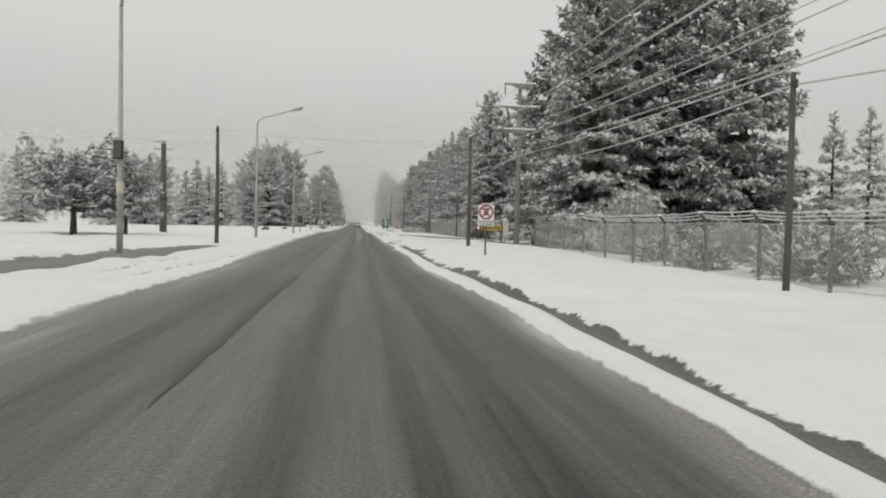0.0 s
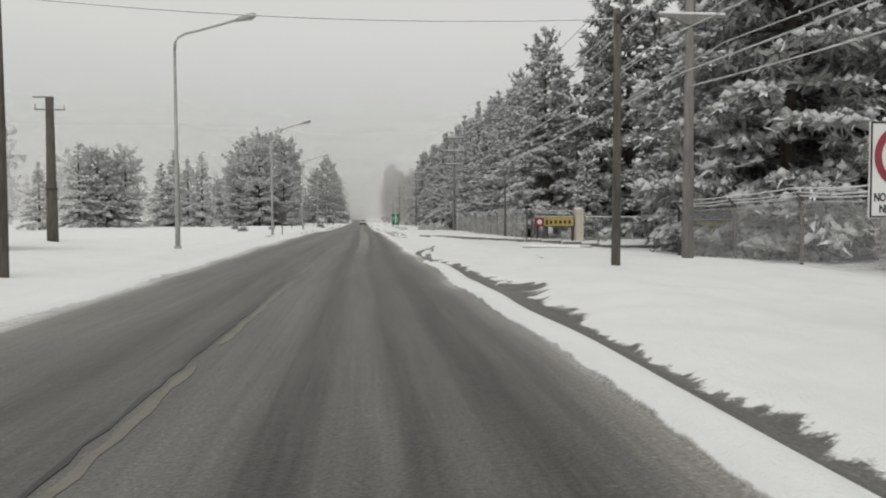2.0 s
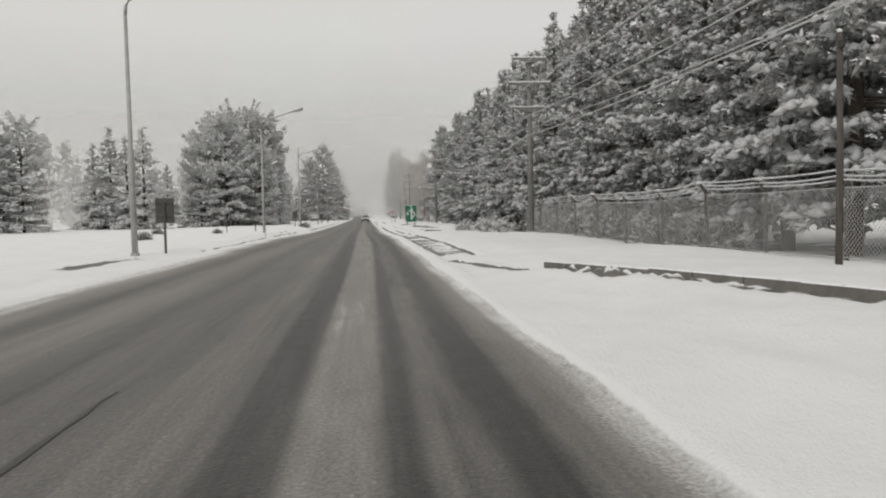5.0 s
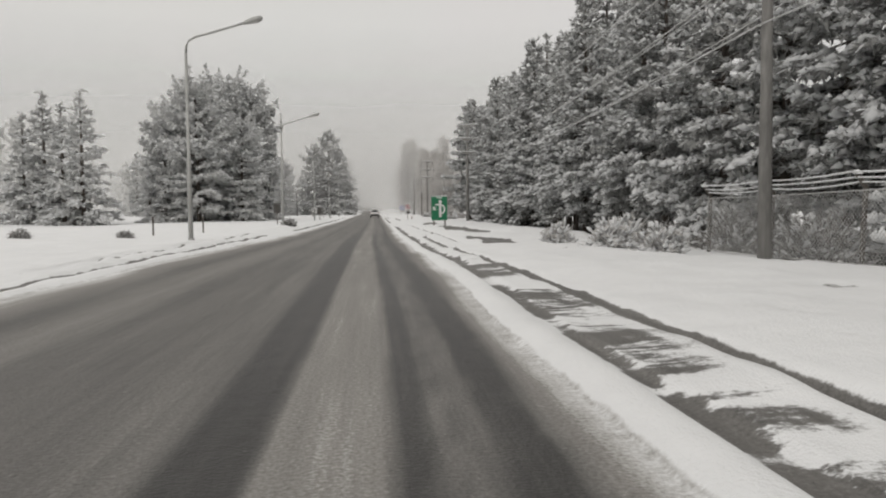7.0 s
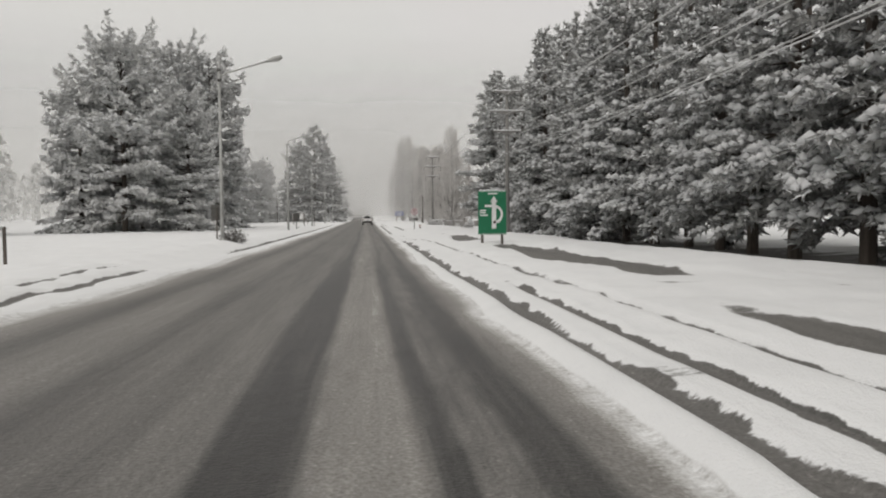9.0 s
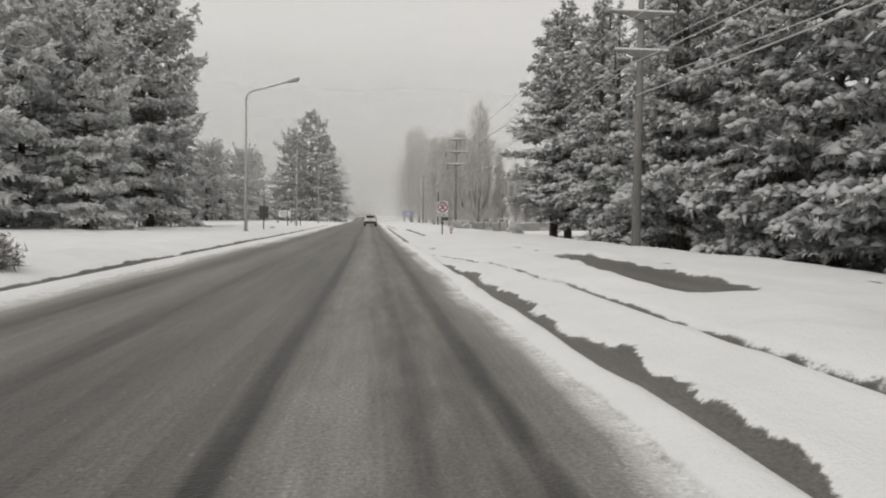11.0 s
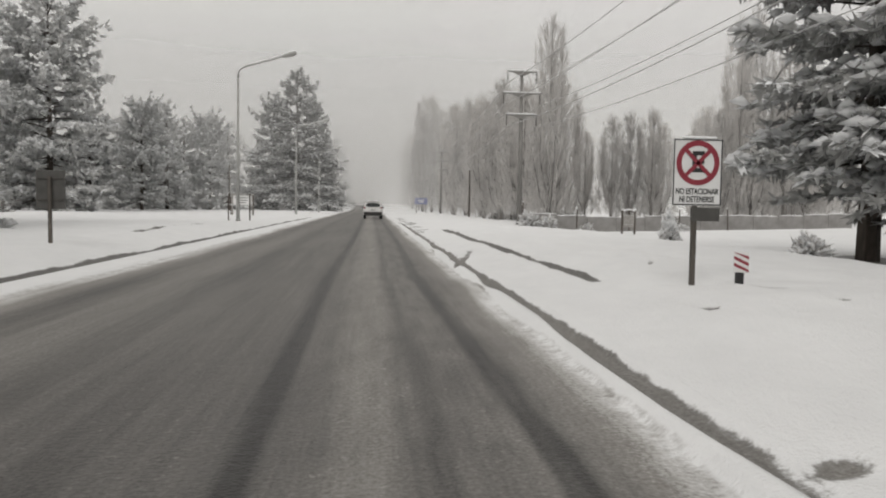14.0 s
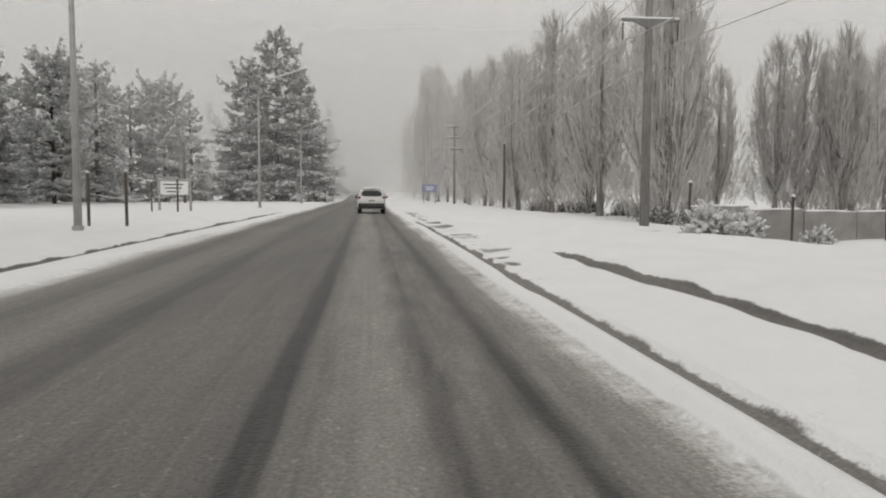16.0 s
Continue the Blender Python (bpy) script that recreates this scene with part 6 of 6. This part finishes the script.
def strip(name, x, y0, y1, w, mat, label, seed):
    r = random.Random(seed)
    g, n = Geo(), max(4, int((y1 - y0) / 0.3))
    vs = []
    for i in range(n + 1):
        y = y0 + (y1 - y0) * i / n
        z = float(road_z(np.array([y]))[0])
        o, k = r.uniform(-0.02, 0.02), w * r.uniform(0.35, 1.1) * (0.15 if i in (0, n) else 1)
        vs += [(x + o - k / 2, y, z + 0.005), (x + o + k / 2, y, z + 0.005), (x + o + k / 2, y, z - 0.004), (x + o - k / 2, y, z - 0.004)]
    fs = []
    for i in range(n):
        for k in range(4):
            fs.append((4 * i + k, 4 * i + (k + 1) % 4, 4 * i + 4 + (k + 1) % 4, 4 * i + 4 + k))
    return solid(name, g.add(vs, fs + [(0, 1, 2, 3), (4 * n, 4 * n + 3, 4 * n + 2, 4 * n + 1)]), mat, label, kind="structure")


for k, (y0, y1) in enumerate(((3.5, 16.0), (23.5, 32.0), (43.5, 49.0), (56.0, 60.0))):
    strip("road_seam", -1.72, y0, y1, 0.055, M_TAR, "dark tar seam along the middle of the road", k)
for k, (y0, y1) in enumerate(((22.0, 27.0), (28.0, 36.0), (37.5, 42.0))):
    strip("centre_line", -1.60, y0, y1, 0.11, M_LINE, "worn yellowish centre line under slush", 20 + k)

# ---- the car ahead ----
def car(x, y):
    t = thing("car", "dirty white hatchback on the road, seen from behind", "car", Matrix.Translation((x, y, float(road_z(np.array([y]))[0]) + 0.0)))
    rows = ((0.0, 0.70, 0.50, 0.86, 0.94, 0.56), (0.07, 0.83, 0.40, 0.98, 1.10, 0.66), (0.35, 0.87, 0.31, 1.02, 1.46, 0.62), (0.80, 0.89, 0.28, 1.03, 1.57, 0.63), (1.8, 0.90, 0.28, 1.03, 1.59, 0.63),
            (2.5, 0.90, 0.28, 1.01, 1.49, 0.62), (3.2, 0.89, 0.28, 0.98, 1.05, 0.70), (3.9, 0.86, 0.30, 0.86, 0.92, 0.62), (4.2, 0.72, 0.42, 0.66, 0.72, 0.50))
    vs, fs = [], []
    for yy, w, zb, belt, roof, rw in rows:
        half = [(w * 0.86, zb), (w, zb + 0.13), (w, belt - 0.14), (w * 0.965, belt), (rw + 0.05, roof - 0.09), (rw * 0.82, roof)]
        vs += [(x, yy, z) for x, z in half] + [(0, yy, roof + 0.02)] + [(-x, yy, z) for x, z in reversed(half)]
    for i in range(len(rows) - 1):
        for k in range(13):
            fs.append((13 * i + k, 13 * i + (k + 1) % 13, 13 * i + 13 + (k + 1) % 13, 13 * i + 13 + k))
    fs += [tuple(range(13)), tuple(13 * (len(rows) - 1) + k for k in range(13))]
    part("body", Geo().add(vs, fs), M_CARW, t, shade=True)
    pane = [(math.copysign(abs(math.cos(a)) ** 0.55, math.cos(a)), math.copysign(abs(math.sin(a)) ** 0.6, math.sin(a))) for a in [6.2832 * k / 20 for k in range(20)]]
    pane = [((0.62 - 0.07 * v) * u, 1.25 + 0.165 * v) for u, v in pane]
    vs = [(x, 0.04 + (z - 1.14) * 0.8, z) for x, z in pane] + [(x, 0.16 + (z - 1.14) * 0.8, z) for x, z in pane]
    part("rear_window", Geo().add(vs, [tuple(range(20)), tuple(range(39, 19, -1))] + [(k, (k + 1) % 20, 20 + (k + 1) % 20, 20 + k) for k in range(20)]), M_CARGL, t, "dark rounded rear window")
    for s in (-1, 1):
        part("side_window", Geo().add([(s * 0.865, 0.8, 1.07), (s * 0.865, 2.6, 1.05), (s * 0.70, 2.25, 1.44), (s * 0.70, 0.8, 1.46), (s * 0.80, 0.8, 1.07), (s * 0.80, 2.6, 1.05), (s * 0.64, 2.25, 1.44), (s * 0.64, 0.8, 1.46)],
                                      [(0, 1, 2, 3), (4, 7, 6, 5), (0, 4, 5, 1), (1, 5, 6, 2), (2, 6, 7, 3), (3, 7, 4, 0)]), M_CARGL, t)
        part("tail_lamp", Geo().box((s * 0.745, 0.06, 0.99), (0.17, 0.12, 0.15), 0.04), M_TAIL, t, "red tail lamp")
        mir = part("wing_mirror", Geo().box((s * 0.96, 2.35, 1.02), (0.20, 0.12, 0.14), 0.04), M_CARBK, t)
        for yy in (0.72, 3.35):
            wh = part("wheel", Geo().tube([(s * 0.62, yy, 0.31), (s * 0.66, yy, 0.31), (s * 0.82, yy, 0.31), (s * 0.86, yy, 0.31)], [0.27, 0.31, 0.31, 0.27], 18), M_RUBBER, t)
            part("rim", Geo().tube([(s * 0.855, yy, 0.31), (s * 0.875, yy, 0.31)], [0.19, 0.17], 14), M_STEEL, wh)
    bump = part("bumper", Geo().box((0, 0.03, 0.50), (1.60, 0.16, 0.30), 0.06), M_CARBK, t, "black lower bumper")
    part("number_plate", Geo().box((0, -0.005, 0.80), (0.50, 0.02, 0.12), 0.004), M_WHITE, t)
    part("plate_bar", Geo().box((0, -0.018, 0.80), (0.38, 0.005, 0.06)), M_BLACK, t)
    part("wiper", Geo().tube([(-0.02, 0.0, 1.10), (0.32, 0.07, 1.19)], 0.012, 5), M_CARBK, t)
    part("spoiler", Geo().box((0, 0.40, 1.50), (1.15, 0.30, 0.05), 0.02), M_CARW, t)
    part("brake_lamp", Geo().box((0, 0.245, 1.495), (0.30, 0.02, 0.025), 0.004), M_TAIL, t)
    part("snow_cap", Geo().box((0, 1.25, 1.60), (0.95, 1.2, 0.05), 0.02), M_SNOW, t, "thin snow on the roof")
    return t


car(0.0, 223.5)
